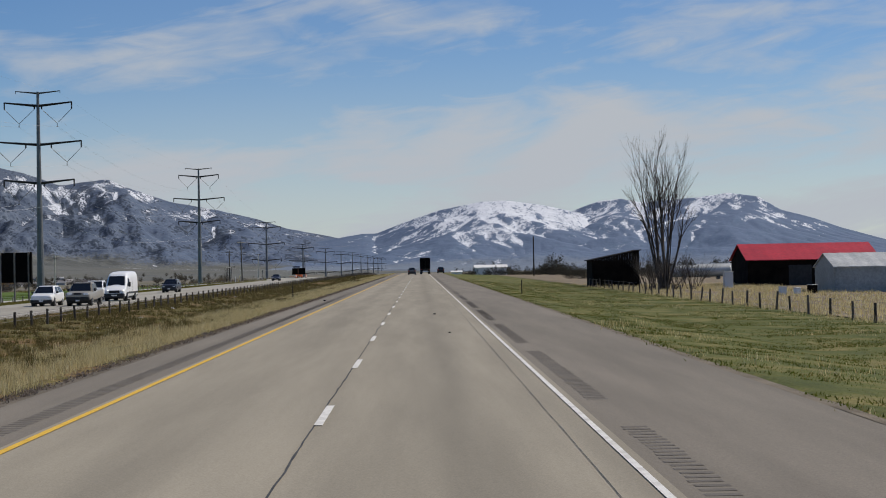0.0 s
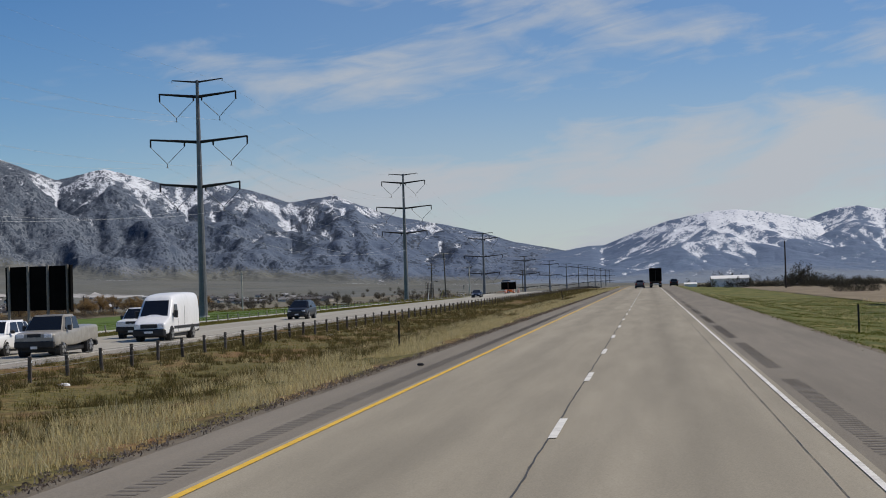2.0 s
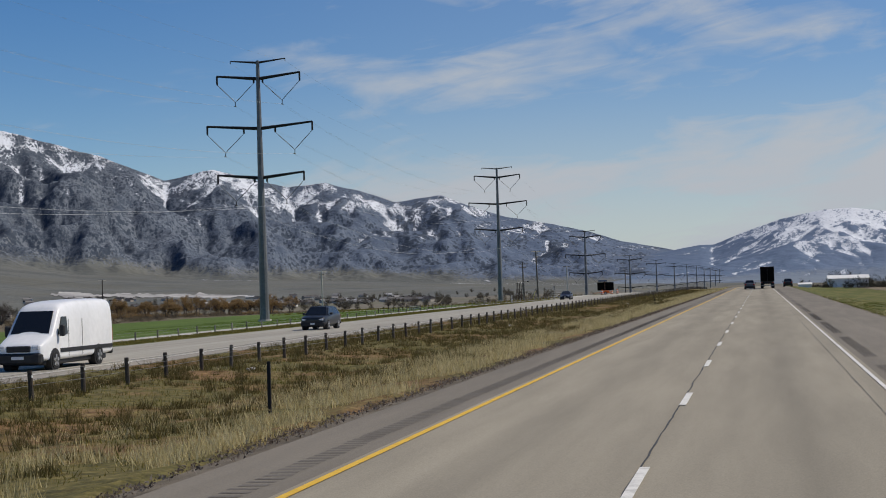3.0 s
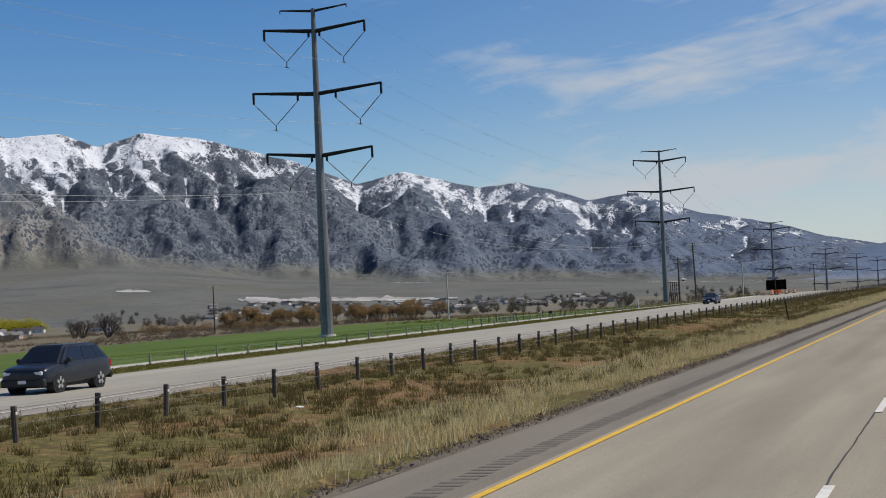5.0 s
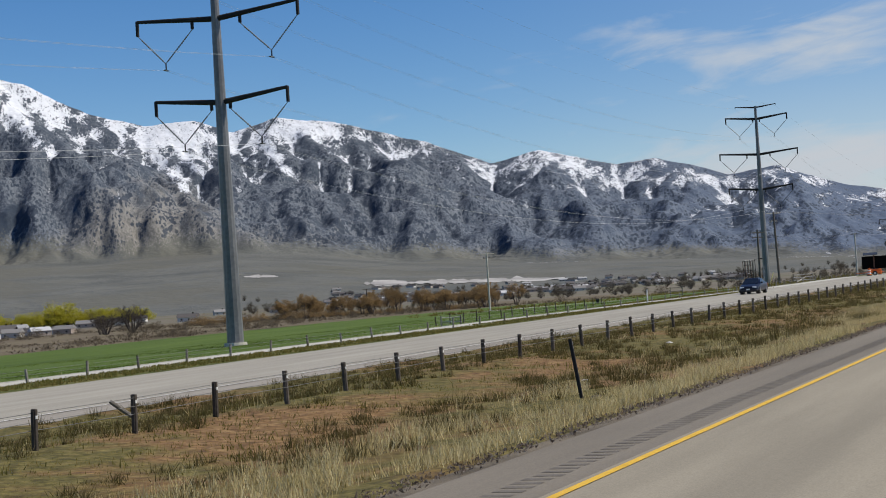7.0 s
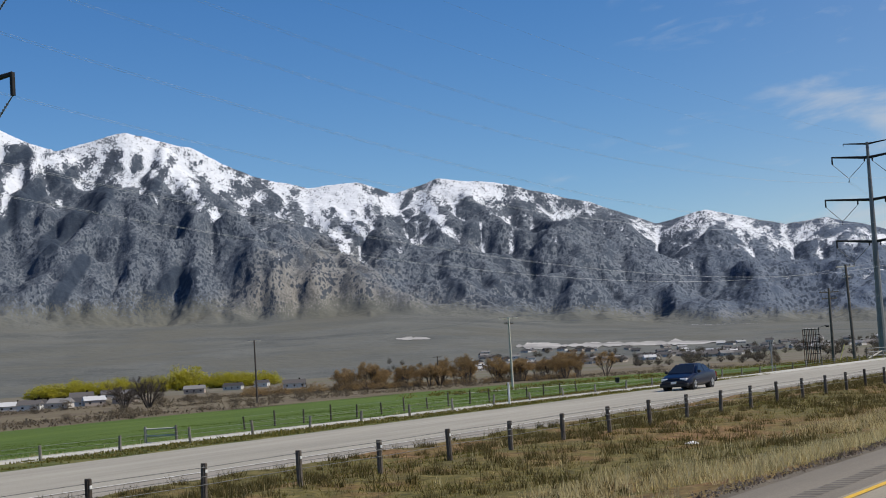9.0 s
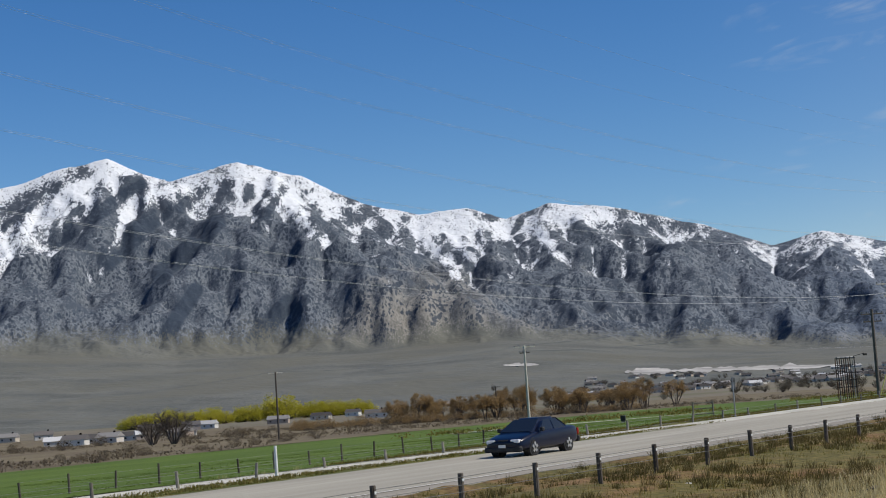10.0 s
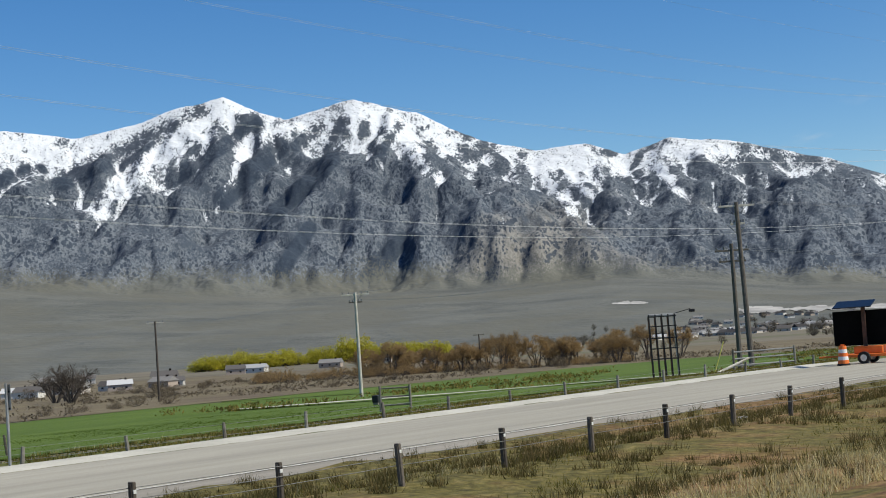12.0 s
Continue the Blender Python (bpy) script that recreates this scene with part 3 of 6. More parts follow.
        bite = total(mathn(t, "MULTIPLY", stand, 1.6), centred(cross, 2.6), centred(fine, 5.4), centred(streak, 2.0), centred(big, 1.6), mathn(t, "MULTIPLY", over, -0.42), mathn(t, "MULTIPLY", west, 0.8),
                     mathn(t, "MULTIPLY", mathn(t, "SUBTRACT", 0.86, flatness), 1.8), mathn(t, "MULTIPLY", gully, -0.5))
        cover = mathn(t, "MULTIPLY", cover, mathn(t, "SUBTRACT", 1.0, step(mathn(t, "MULTIPLY", bite, bite_gain), 0.04, 0.14, 0.95)))
        return mix(t, cover, c, (0.66, 0.68, 0.71))
    return build


# the haze of distance is put into these base colours, far_range the bluest
M["range"] = material("hazed_rock_and_snow", mountain_colour((0.056, 0.071, 0.093), (0.160, 0.176, 0.196), (0.104, 0.108, 0.097), (0.142, 0.144, 0.127), (0.195, 0.184, 0.163), (0.026, 0.039, 0.060), 1.0), 0.95, bump=(0.05, 0.8, 4.0))
M["far_range"] = material("hazed_far_rock_and_snow", mountain_colour((0.115, 0.16, 0.235), (0.15, 0.2, 0.275), (0.15, 0.185, 0.235), (0.17, 0.205, 0.255), (0.145, 0.185, 0.245), (0.095, 0.14, 0.21), 0.72), 0.95, bump=(0.03, 0.8, 4.0))
FAN_R = (1500.0, 3500.0)
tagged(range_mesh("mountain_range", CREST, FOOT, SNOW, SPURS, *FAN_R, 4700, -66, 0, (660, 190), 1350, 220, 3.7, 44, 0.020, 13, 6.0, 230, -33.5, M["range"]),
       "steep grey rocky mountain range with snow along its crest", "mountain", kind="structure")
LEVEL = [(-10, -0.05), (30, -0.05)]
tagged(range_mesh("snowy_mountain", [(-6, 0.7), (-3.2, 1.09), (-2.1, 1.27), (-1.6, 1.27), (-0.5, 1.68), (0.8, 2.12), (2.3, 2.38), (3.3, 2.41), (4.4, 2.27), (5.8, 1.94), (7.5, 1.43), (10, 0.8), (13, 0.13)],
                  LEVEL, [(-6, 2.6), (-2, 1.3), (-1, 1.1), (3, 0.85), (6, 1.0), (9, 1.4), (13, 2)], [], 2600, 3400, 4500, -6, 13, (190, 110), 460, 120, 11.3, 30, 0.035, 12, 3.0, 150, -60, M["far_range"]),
       "distant haze-blue mountain with a rounded snow-streaked top", "mountain", kind="structure")
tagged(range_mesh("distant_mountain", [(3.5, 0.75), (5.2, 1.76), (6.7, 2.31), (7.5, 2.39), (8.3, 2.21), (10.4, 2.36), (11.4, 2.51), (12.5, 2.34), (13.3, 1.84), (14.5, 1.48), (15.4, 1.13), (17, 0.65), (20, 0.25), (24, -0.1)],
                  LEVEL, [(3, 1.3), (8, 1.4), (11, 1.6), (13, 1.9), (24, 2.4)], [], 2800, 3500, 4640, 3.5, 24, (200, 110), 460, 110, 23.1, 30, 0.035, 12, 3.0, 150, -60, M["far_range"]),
       "distant haze-blue mountain with snow below its summit", "mountain", kind="structure")


# ---- shared materials of the things ----
def plain(a, b, scale, rough=0.6, metal=0.0, fine=None, spec=0.4):
    return material("paint", spotted(a, b, scale, fine), rough, metal, spec)


def random_tint(stops, rough=0.8, per_island=True, grain=None):
    def build(t, at):
        n = t.nodes.new("ShaderNodeNewGeometry" if per_island else "ShaderNodeObjectInfo")
        c = ramp(t, n.outputs["Random Per Island" if per_island else "Random"], stops)
        if grain:
            c = mix(t, 0.4, c, ramp(t, noise_node(t, at, grain, 4), [(0.3, (0.2,) * 3), (0.7, (0.8,) * 3)]), "OVERLAY")
        return c
    m = material("tinted", build, rough, 0.0, 0.2)
    if per_island:                       # thin leaves and blades let light through
        t = m.node_tree
        b, out = t.nodes["Principled BSDF"], t.nodes["Material Output"]
        tl, mx = t.nodes.new("ShaderNodeBsdfTranslucent"), t.nodes.new("ShaderNodeMixShader")
        mx.inputs[0].default_value = 0.5
        t.links.new(b.inputs["Base Color"].links[0].from_socket, tl.inputs["Color"])
        t.links.new(b.outputs[0], mx.inputs[1])
        t.links.new(tl.outputs[0], mx.inputs[2])
        t.links.new(mx.outputs[0], out.inputs["Surface"])
    return m


M["steel_dark"] = plain((0.014, 0.014, 0.016), (0.030, 0.029, 0.029), 0.6, 0.7, 0, None, 0.2)
M["pole_steel"] = plain((0.11, 0.11, 0.112), (0.165, 0.165, 0.167), 0.25, 0.38, 0.0, 3, 0.6)
M["galvanised"] = plain((0.22, 0.22, 0.21), (0.34, 0.34, 0.33), 2.0, 0.5, 0.4)
M["post"] = random_tint([(0.0, (0.06, 0.050, 0.040)), (1.0, (0.13, 0.11, 0.09))], 0.85, False, 14)
M["reflector"] = plain((0.55, 0.55, 0.52), (0.7, 0.7, 0.66), 8)
M["cable"] = plain((0.12, 0.12, 0.115), (0.2, 0.2, 0.19), 3, 0.6, 0.3)
M["conductor"] = plain((0.52, 0.52, 0.53), (0.66, 0.66, 0.67), 0.2, 0.6)
M["wire"] = plain((0.22, 0.22, 0.23), (0.32, 0.32, 0.33), 0.2, 0.5, 0.5)
M["insulator"] = plain((0.10, 0.11, 0.12), (0.18, 0.19, 0.20), 3, 0.4)
M["wood_pole"] = random_tint([(0.0, (0.050, 0.040, 0.032)), (1.0, (0.13, 0.115, 0.10))], 0.9, False, 3)
M["grey_wood"] = random_tint([(0.0, (0.14, 0.125, 0.105)), (1.0, (0.27, 0.25, 0.215))], 0.9, False, 6)
M["pale_wood"] = plain((0.40, 0.37, 0.31), (0.55, 0.52, 0.46), 1.5, 0.9, 0, 12)
M["sign_back"] = plain((0.003, 0.003, 0.0028), (0.007, 0.0065, 0.006), 0.7, 0.9, 0, 6, 0.05)
M["rust"] = plain((0.05, 0.026, 0.018), (0.11, 0.055, 0.036), 2, 0.9, 0, 15)
M["orange"] = plain((0.72, 0.14, 0.02), (0.82, 0.19, 0.035), 2, 0.6)
M["white_band"] = plain((0.66, 0.65, 0.62), (0.8, 0.8, 0.78), 4, 0.5)
M["rubber"] = plain((0.012, 0.012, 0.012), (0.025, 0.024, 0.023), 5, 0.85)
M["rim"] = plain((0.45, 0.45, 0.46), (0.6, 0.6, 0.61), 4, 0.3, 0.7)
M["glass_dark"] = material("vehicle_glass", lambda t, at: (0.012, 0.014, 0.017), 0.06, 0.0, 0.5)
M["lamp_clear"] = material("headlamp_glass", spotted((0.55, 0.56, 0.58), (0.8, 0.81, 0.83), 9), 0.12, 0.0, 0.5)
M["lamp_red"] = material("tail_lamp", lambda t, at: (0.28, 0.012, 0.010), 0.2, 0.0, 0.5)
M["trim_black"] = plain((0.012, 0.012, 0.013), (0.026, 0.026, 0.027), 3, 0.6)


def car_paint(c):
    m = material("car_paint", spotted(tuple(0.93 * v for v in c), tuple(min(1, 1.05 * v) for v in c), 0.6, 4, 0.3, 0.7), 0.3, 0.0, 0.3)
    m.node_tree.nodes["Principled BSDF"].inputs["Coat Weight"].default_value = 0.15
    m.node_tree.nodes["Principled BSDF"].inputs["Coat Roughness"].default_value = 0.08
    return m


# ---- cracks, rumble grooves, tar ----
def ribbon(name, x, y0, y1, width, wander, step, mat, label, seed):
    verts, faces, k = [], [], 0
    n = int((y1 - y0) / step)
    for i in range(n + 1):
        y = y0 + i * step
        cx = x + wander * noise.fractal((y * 0.35, seed, 0), 0.7, 2.0, 4)
        w = width * (0.6 + 0.8 * abs(noise.noise((y * 0.9, seed, 4))))
        z = land(x, y) + 0.053
        verts += [(cx - w / 2, y, z), (cx + w / 2, y, z)]
    faces = [(2 * i, 2 * i + 1, 2 * i + 3, 2 * i + 2) for i in range(n)]
    return tagged(put(name, mesh_of(name, verts, faces, mat)), label, "crack", kind="structure")


ribbon("pavement_crack", -1.45, 5, 420, 0.035, 0.032, 0.5, M["tar"], "dark wandering joint crack beside the lane dashes", 1.0)
ribbon("pavement_crack_outer", 1.78, 5, 200, 0.012, 0.012, 0.5, M["tar"], "thin crack inside the white edge line", 2.0)


# grooves are laid as flat dark quads, not cut into the asphalt
def grooves(name, x0, x1, ys, label):
    verts, faces = [], []
    for y in ys:
        z, k = land(0, y) + 0.044, len(verts)
        d = random.uniform(-0.02, 0.02)
        verts += [(x0 + d, y, z), (x1 + d, y, z), (x1 + d, y + 0.15, z), (x0 + d, y + 0.15, z)]
        faces.append((k, k + 1, k + 2, k + 3))
    return tagged(put(name, mesh_of(name, verts, faces, M["groove"])), label, "rumble strip", kind="stuff")


grooves("rumble_strip", -5.84, -5.5, [20 + 0.31 * i for i in range(1150)], "row of short milled grooves beside the yellow line")
grooves("rumble_strip_shoulder", 2.56, 2.90, [8 + 18.3 * k + 0.31 * i for k in range(20) for i in range(46)], "milled rumble grooves in the shoulder asphalt")


# ---- transmission line ----
def bundle(pts, radius, mat, name, parent=None, n=4):
    """A hanging line through points, as a thin tube."""
    verts, faces = [], []
    for i, p in enumerate(pts):
        for k in range(n):
            a = 2 * math.pi * k / n
            verts.append((p[0] + radius * math.cos(a), p[1], p[2] + radius * math.sin(a)))
        if i:
            for k in range(n):
                a, b = (i - 1) * n + k, (i - 1) * n + (k + 1) % n
                faces.append((a, b, b + n, a + n))
    return put(name, mesh_of(name, verts, faces, mat), parent)


def transmission_pole(x, y, z, height):
    """A tapered steel monopole with three long arms, a short top arm and V strings. Arm heights hang from the top."""
    p = thing("transmission_pole", x, y, z, 0, "tall dark steel transmission pole with three long crossarms", "power pole", "transmission poles")
    top = height
    part("shaft", rod(B(), (0, 0, 0), (0, 0, top), 0.86, 0.30, 12), M["pole_steel"], p)
    part("base_flange", rod(B(), (0, 0, -0.3), (0, 0, 0.35), 1.25, 1.15, 16), M["pale_gravel"], p, "pale concrete footing")
    b = B()
    rod(b, (-4.9, 0, top + 0.15), (0, 0, top - 0.35), 0.10, 0.2, 6)
    rod(b, (4.9, 0, top + 0.15), (0, 0, top - 0.35), 0.10, 0.2, 6)
    rod(b, (-4.9, 0, top + 0.2), (-4.9, 0, top - 0.3), 0.07, 0.07, 5)
    rod(b, (4.9, 0, top + 0.2), (4.9, 0, top - 0.3), 0.07, 0.07, 5)
    part("shield_wire_arm", b, M["steel_dark"], p)
    for drop, half in ((3.1, 7.4), (11.7, 9.4), (20.2, 7.7)):
        h = top - drop
        for s in (-1, 1):
            b = B()
            rod(b, (s * 0.3, 0, h), (s * half, 0, h + 0.75), 0.30, 0.17, 6)
            arm = part("crossarm", b, M["steel_dark"], p)
            inner = s * (half - 6.6)
            part("hanger_bracket", box(B(), s * half - 0.13, s * half + 0.13, -0.15, 0.15, h - 0.75, h + 0.85, 0.03), M["steel_dark"], arm)
            part("hanger_bracket", box(B(), inner - 0.13, inner + 0.13, -0.15, 0.15, h - 0.75, h + 0.1, 0.03), M["steel_dark"], arm)
            low = (s * (half - 3.2), 0, h - 3.9)
            for e in ((s * half, 0, h - 0.7), (inner, 0, h - 0.75)):
                b = B()
                rod(b, e, low, 0.045, 0.045, 5)
                a, c = Vector(e), Vector(low)
                for k in range(3, 17):
                    q = a.lerp(c, k / 18)
                    rod(b, q, q + (c - a).normalized() * 0.12, 0.12, 0.05, 6)
                part("insulator_string", b, M["insulator"], arm)
            b = B()
            box(b, low[0] - 0.12, low[0] + 0.12, -0.4, 0.4, low[2] - 0.75, low[2] - 0.65, 0.02)
            rod(b, low, (low[0], 0, low[2] - 0.75), 0.07, 0.07, 5)
            part("conductor_clamp", b, M["steel_dark"], arm)
    return p


TOWERS = [(-84.5, 111, 45.0), (-83.6, 359.5, 44.9), (-82.0, 607, 43.6), (-80.5, 855, 34.0), (-79, 1100, 29), (-78, 1345, 29), (-77, 1590, 29), (-76, 1830, 30),
          (-75, 2070, 30), (-74, 2310, 30), (-73, 2550, 30), (-72, 2790, 30), (-71, 3030, 30)]
TOWERS = [(x, y, land(x, y), h) for x, y, h in TOWERS]
for x, y, z, h in TOWERS[1:]:
    transmission_pole(x, y, z, h)
for (xa, ya, za, ha), (xb, yb, zb, hb) in zip(TOWERS[:5], TOWERS[1:6]):
    lines = [(s * 4.9, -0.3) for s in (-1, 1)] + [(s * (half - 3.2 + d), -drop - 4.6) for s in (-1, 1) for drop, half in ((3.1, 7.4), (11.7, 9.4), (20.2, 7.7)) for d in (-0.22, 0.22)]
    wires = thing("conductor_span", xa, ya, za + ha, 0, "sagging power conductors strung between steel poles", "power line", "transmission conductors")
    for dx, dz in lines:
        sag = 3.4 if dz > -1 else 5.2
        pts = []
        for i in range(25):
            u = i / 24
            pts.append((dx + (xb - xa) * u, (yb - ya) * u, dz + (zb + hb - za - ha) * u - 4 * sag * u * (1 - u)))
        bundle(pts, 0.009, M["conductor"], "conductor", wires, 3)


# ---- wooden poles ----
def wood_pole(x, y, top, arms, pale=False, label="weathered wooden utility pole with a crossarm", lean=0.0):
    z = land(x, y)
    p = thing("utility_pole", x, y, z, 0, label, "power pole", "wooden utility poles")
    h = top - z
    part("shaft", rod(B(), (0, 0, -0.3), (lean, 0, h), 0.21, 0.14, 10), M["pale_wood"] if pale else M["wood_pole"], p)
    for dz, half, ang, white in arms:
        b = B()
        box(b, -half, half, -0.06, 0.06, h - dz - 0.07, h - dz + 0.07, 0.01, pose(lean, 0, 0, 0, 0, ang))
        arm = part("crossarm", b, M["pale_wood"] if white else M["wood_pole"], p)
        for u in (-0.9, -0.45, 0.45, 0.9):
            q = pose(lean, 0, 0, 0, 0, ang) @ Vector((u * half, 0, h - dz + 0.07))
            part("insulator", rod(B(), q, q + Vector((0, 0, 0.2)), 0.05, 0.07, 6), M["insulator"], arm)
        if white:
            b = B()
            for s in (-1, 1):
                rod(b, pose(lean, 0, 0, 0, 0, ang) @ Vector((s * 0.75, 0.07, h - dz)), (lean, 0.1, h - dz - 0.75), 0.025, 0.025, 5)
            part("arm_brace", b, M["galvanised"], p)
    return p


wood_pole(-51.7, 473.5, 10.1, [(0.25, 1.25, 40, True), (1.5, 0.5, 40, True)], False, "tall dark wooden utility pole with white crossarm", -0.3)
wood_pole(-56.2, 480.3, 7.6, [(0.5, 1.25, 38, False), (1.3, 1.0, 38, False)], False, "dark wooden utility pole with two crossarms")
wood_pole(-112.4, 502, 7.4, [(0.2, 1.5, 42, True), (1.0, 0.7, 42, False)], True, "pale grey wooden utility pole beside a green field")
wood_pole(-191.4, 544.5, 7.5, [(0.2, 1.3, 45, True)], False, "dark wooden utility pole at the far field edge")


def back_sign(x, y, top):
    """A narrow road sign on a thin post, seen from behind."""
    z = land(x, y)
    s = thing("road_sign", x, y, z, 0, "narrow grey road sign on a thin galvanised post", "sign", "signs")
    part("post", rod(B(), (0, 0, -0.3), (0, 0, top - z), 0.045, 0.045, 8), M["galvanised"], s)
    panel = part("panel", box(B(), -0.13, 0.13, 0.05, 0.065, top - z - 0.8, top - z - 0.03, 0.006), M["galvanised"], s)
    for h in (0.25, 0.75):
        part("bracket", box(B(), -0.1, 0.1, 0.03, 0.05, top - z - h - 0.025, top - z - h + 0.025, 0.004), M["steel_dark"], panel)


back_sign(-38.9, 402.1, 1.75)
wood_pole(-59.8, 602, 7.6, [(0.2, 1.2, 30, False)], True, "grey wooden utility pole near the opposite road")
wood_pole(-49.5, 700, 6.6, [(0.2, 1.2, 30, False)], False)
wood_pole(-215, 660, 2.0, [(0.2, 1.2, 45, False)], False, "small dark wooden utility pole among farmsteads")
wood_pole(30.0, 427, 9.3, [], False, "bare dark wooden pole beside the verge")
for (xa, ya, za), (xb, yb, zb) in [((-51.7, 473.5, 9.85), (-112.4, 502, 7.2)), ((-112.4, 502, 7.2), (-191.4, 544.5, 7.3)), ((-51.7, 473.5, 9.85), (-20, 640, 10.5)),
                                   ((-191.4, 544.5, 7.3), (-330, 610, 6)), ((-56.2, 480.3, 7.1), (-112.4, 502, 6.4)), ((-56.2, 480.3, 7.1), (-59.8, 602, 7.4))]:
    w = thing("overhead_wire", xa, ya, za, 0, "thin overhead wires between wooden utility poles", "power line", "overhead wires")
    for o in (-1.0, 0.0, 1.0):
        bundle([(o * 0.7 + (xb - xa) * i / 12, o * 0.7 + (yb - ya) * i / 12, (zb - za) * i / 12 - 4 * 1.0 * (i / 12) * (1 - i / 12) + 0.25) for i in range(13)], 0.007, M["wire"], "wire", w, 3)


# ---- fences ----
def shared_post(name, build, mat):
    b = B()
    build(b)
    me = bpy.data.meshes.new(name)
    b.to_mesh(me)
    b.free()
    me.materials.append(mat)
    return me


def barrier_post(b):
    box(b, -0.055, 0.055, -0.035, 0.035, -0.25, 0.79, 0.012)
    box(b, -0.03, 0.03, -0.05, -0.034, 0.1, 0.76, 0.006)


barrier = thing("cable_barrier", -16.97, 0, 0, 0, "median cable barrier of short dark posts and steel cables", "barrier")
post_me = shared_post("post", barrier_post, M["post"])
cap_me = shared_post("reflector", lambda b: box(b, 0.04, 0.06, -0.03, 0.03, 0.62, 0.68, 0.006), M["reflector"])
for i in range(205):
    y = 22.0 + 2.95 * i
    z = land(-16.97, y) + 0.03
    ob = put("post", post_me, barrier, pose(random.uniform(-0.02, 0.02), y, z + random.uniform(-0.03, 0.02), random.uniform(-2, 2), random.uniform(-2.5, 2.5), random.uniform(-6, 6)))
    put("reflector", cap_me, ob)
for h in (0.72, 0.56, 0.42):
    bundle([(0.07 * (1 if i % 2 else -1), 22 + 2.95 * i, land(-16.97, 22 + 2.95 * i) + 0.03 + h) for i in range(205)], 0.006, M["cable"], "cable", barrier, 4)


def farm_post(b):
    rod(b, (0, 0, -0.3), (0, 0, 1.12), 0.075, 0.065, 7)


def low_post(b):
    rod(b, (0, 0, -0.3), (0, 0, 0.66), 0.075, 0.06, 7)


def wire_fence(name, pts, label, mat, heights, group, form=farm_post):
    f = thing(name, 0, 0, 0, 0, label, "fence", group)
    me = shared_post("fence_post", form, mat)
    for x, y in pts:
        ob = put("fence_post", me, f, pose(x + random.uniform(-0.08, 0.08), y, land(x, y), random.uniform(-5, 5), random.uniform(-5, 5), random.uniform(0, 360)))
        ob.scale.z = random.uniform(0.88, 1.12)
    for h in heights:
        bundle([(x, y, land(x, y) + h) for x, y in pts], 0.006, M["wire"], "fence_wire", f, 3)
    return f


wire_fence("farm_fence", [(float(np.interp(150 + 4.3 * i, (320, 390), (-43.8, -40.5))), 150 + 4.3 * i) for i in range(80)], "grey wooden posts and wire beside the opposite road", M["grey_wood"], (0.2, 0.4, 0.58), "wire fences", low_post)
wire_fence("farm_fence", [(-66 + 0.012 * i * 9, 370 + 3.4 * i) for i in range(16)], "dark thin posts and wire across the field edge", M["post"], (0.6, 1.0), "wire fences")
wire_fence("verge_fence", [(21.4 + 0.004 * i, 64 + 4.35 * i) for i in range(34)], "dark wooden posts and wire along the green verge", M["post"], (0.35, 0.7, 1.05), "wire fences")


def delineator(x, y, h, tilt=0.0, dark=True, label="dark steel roadside marker post"):
    p = thing("marker_post", x, y, land(x, y), 0, label, "marker post", "marker posts")
    part("stake", box(B(), -0.036, 0.036, -0.022, 0.022, -0.2, h, 0.008, pose(0, 0, 0, 0, tilt, 0)), M["steel_dark"], p)
    part("reflector", box(B(), -0.032, 0.032, 0.024, 0.036, h - 0.22, h - 0.06, 0.004, pose(0, 0, 0, 0, tilt, 0)), M["reflector"], p)


delineator(-9.6, 123.3, 1.15)
delineator(-9.9, 248.5, 1.3, -8, label="leaning dark steel roadside marker post")
delineator(7.7, 124.0, 1.15)
delineator(-10.0, 372.0, 1.15)


# ---- signs and roadside works ----
def big_sign(x, y):
    z = land(x, y)
    s = thing("road_sign", x, y, z, -6, "large dark road sign seen from behind on posts", "road sign")
    part("panel", box(B(), -5.2, 0, -0.03, 0.03, 2.3 - 0.25, 4.35 - z, 0.01), M["sign_back"], s)
    for k in range(3):
        part("stringer", box(B(), -5.15, -0.05, 0.032, 0.14, 2.5 + 1.3 * k, 2.58 + 1.3 * k, 0.01), M["steel_dark"], s)
    for px in (-4.9, -3.35, -1.8, -0.25):
        part("post", box(B(), px - 0.08, px + 0.08, -0.20, -0.034, -0.4, 5.32, 0.015), M["grey_wood"], s)
    part("edge_brace", box(B(), 0.02, 0.12, -0.34, 0.05, 1.9, 5.3, 0.02), M["sign_back"], s)


big_sign(-41.5, 174.8)


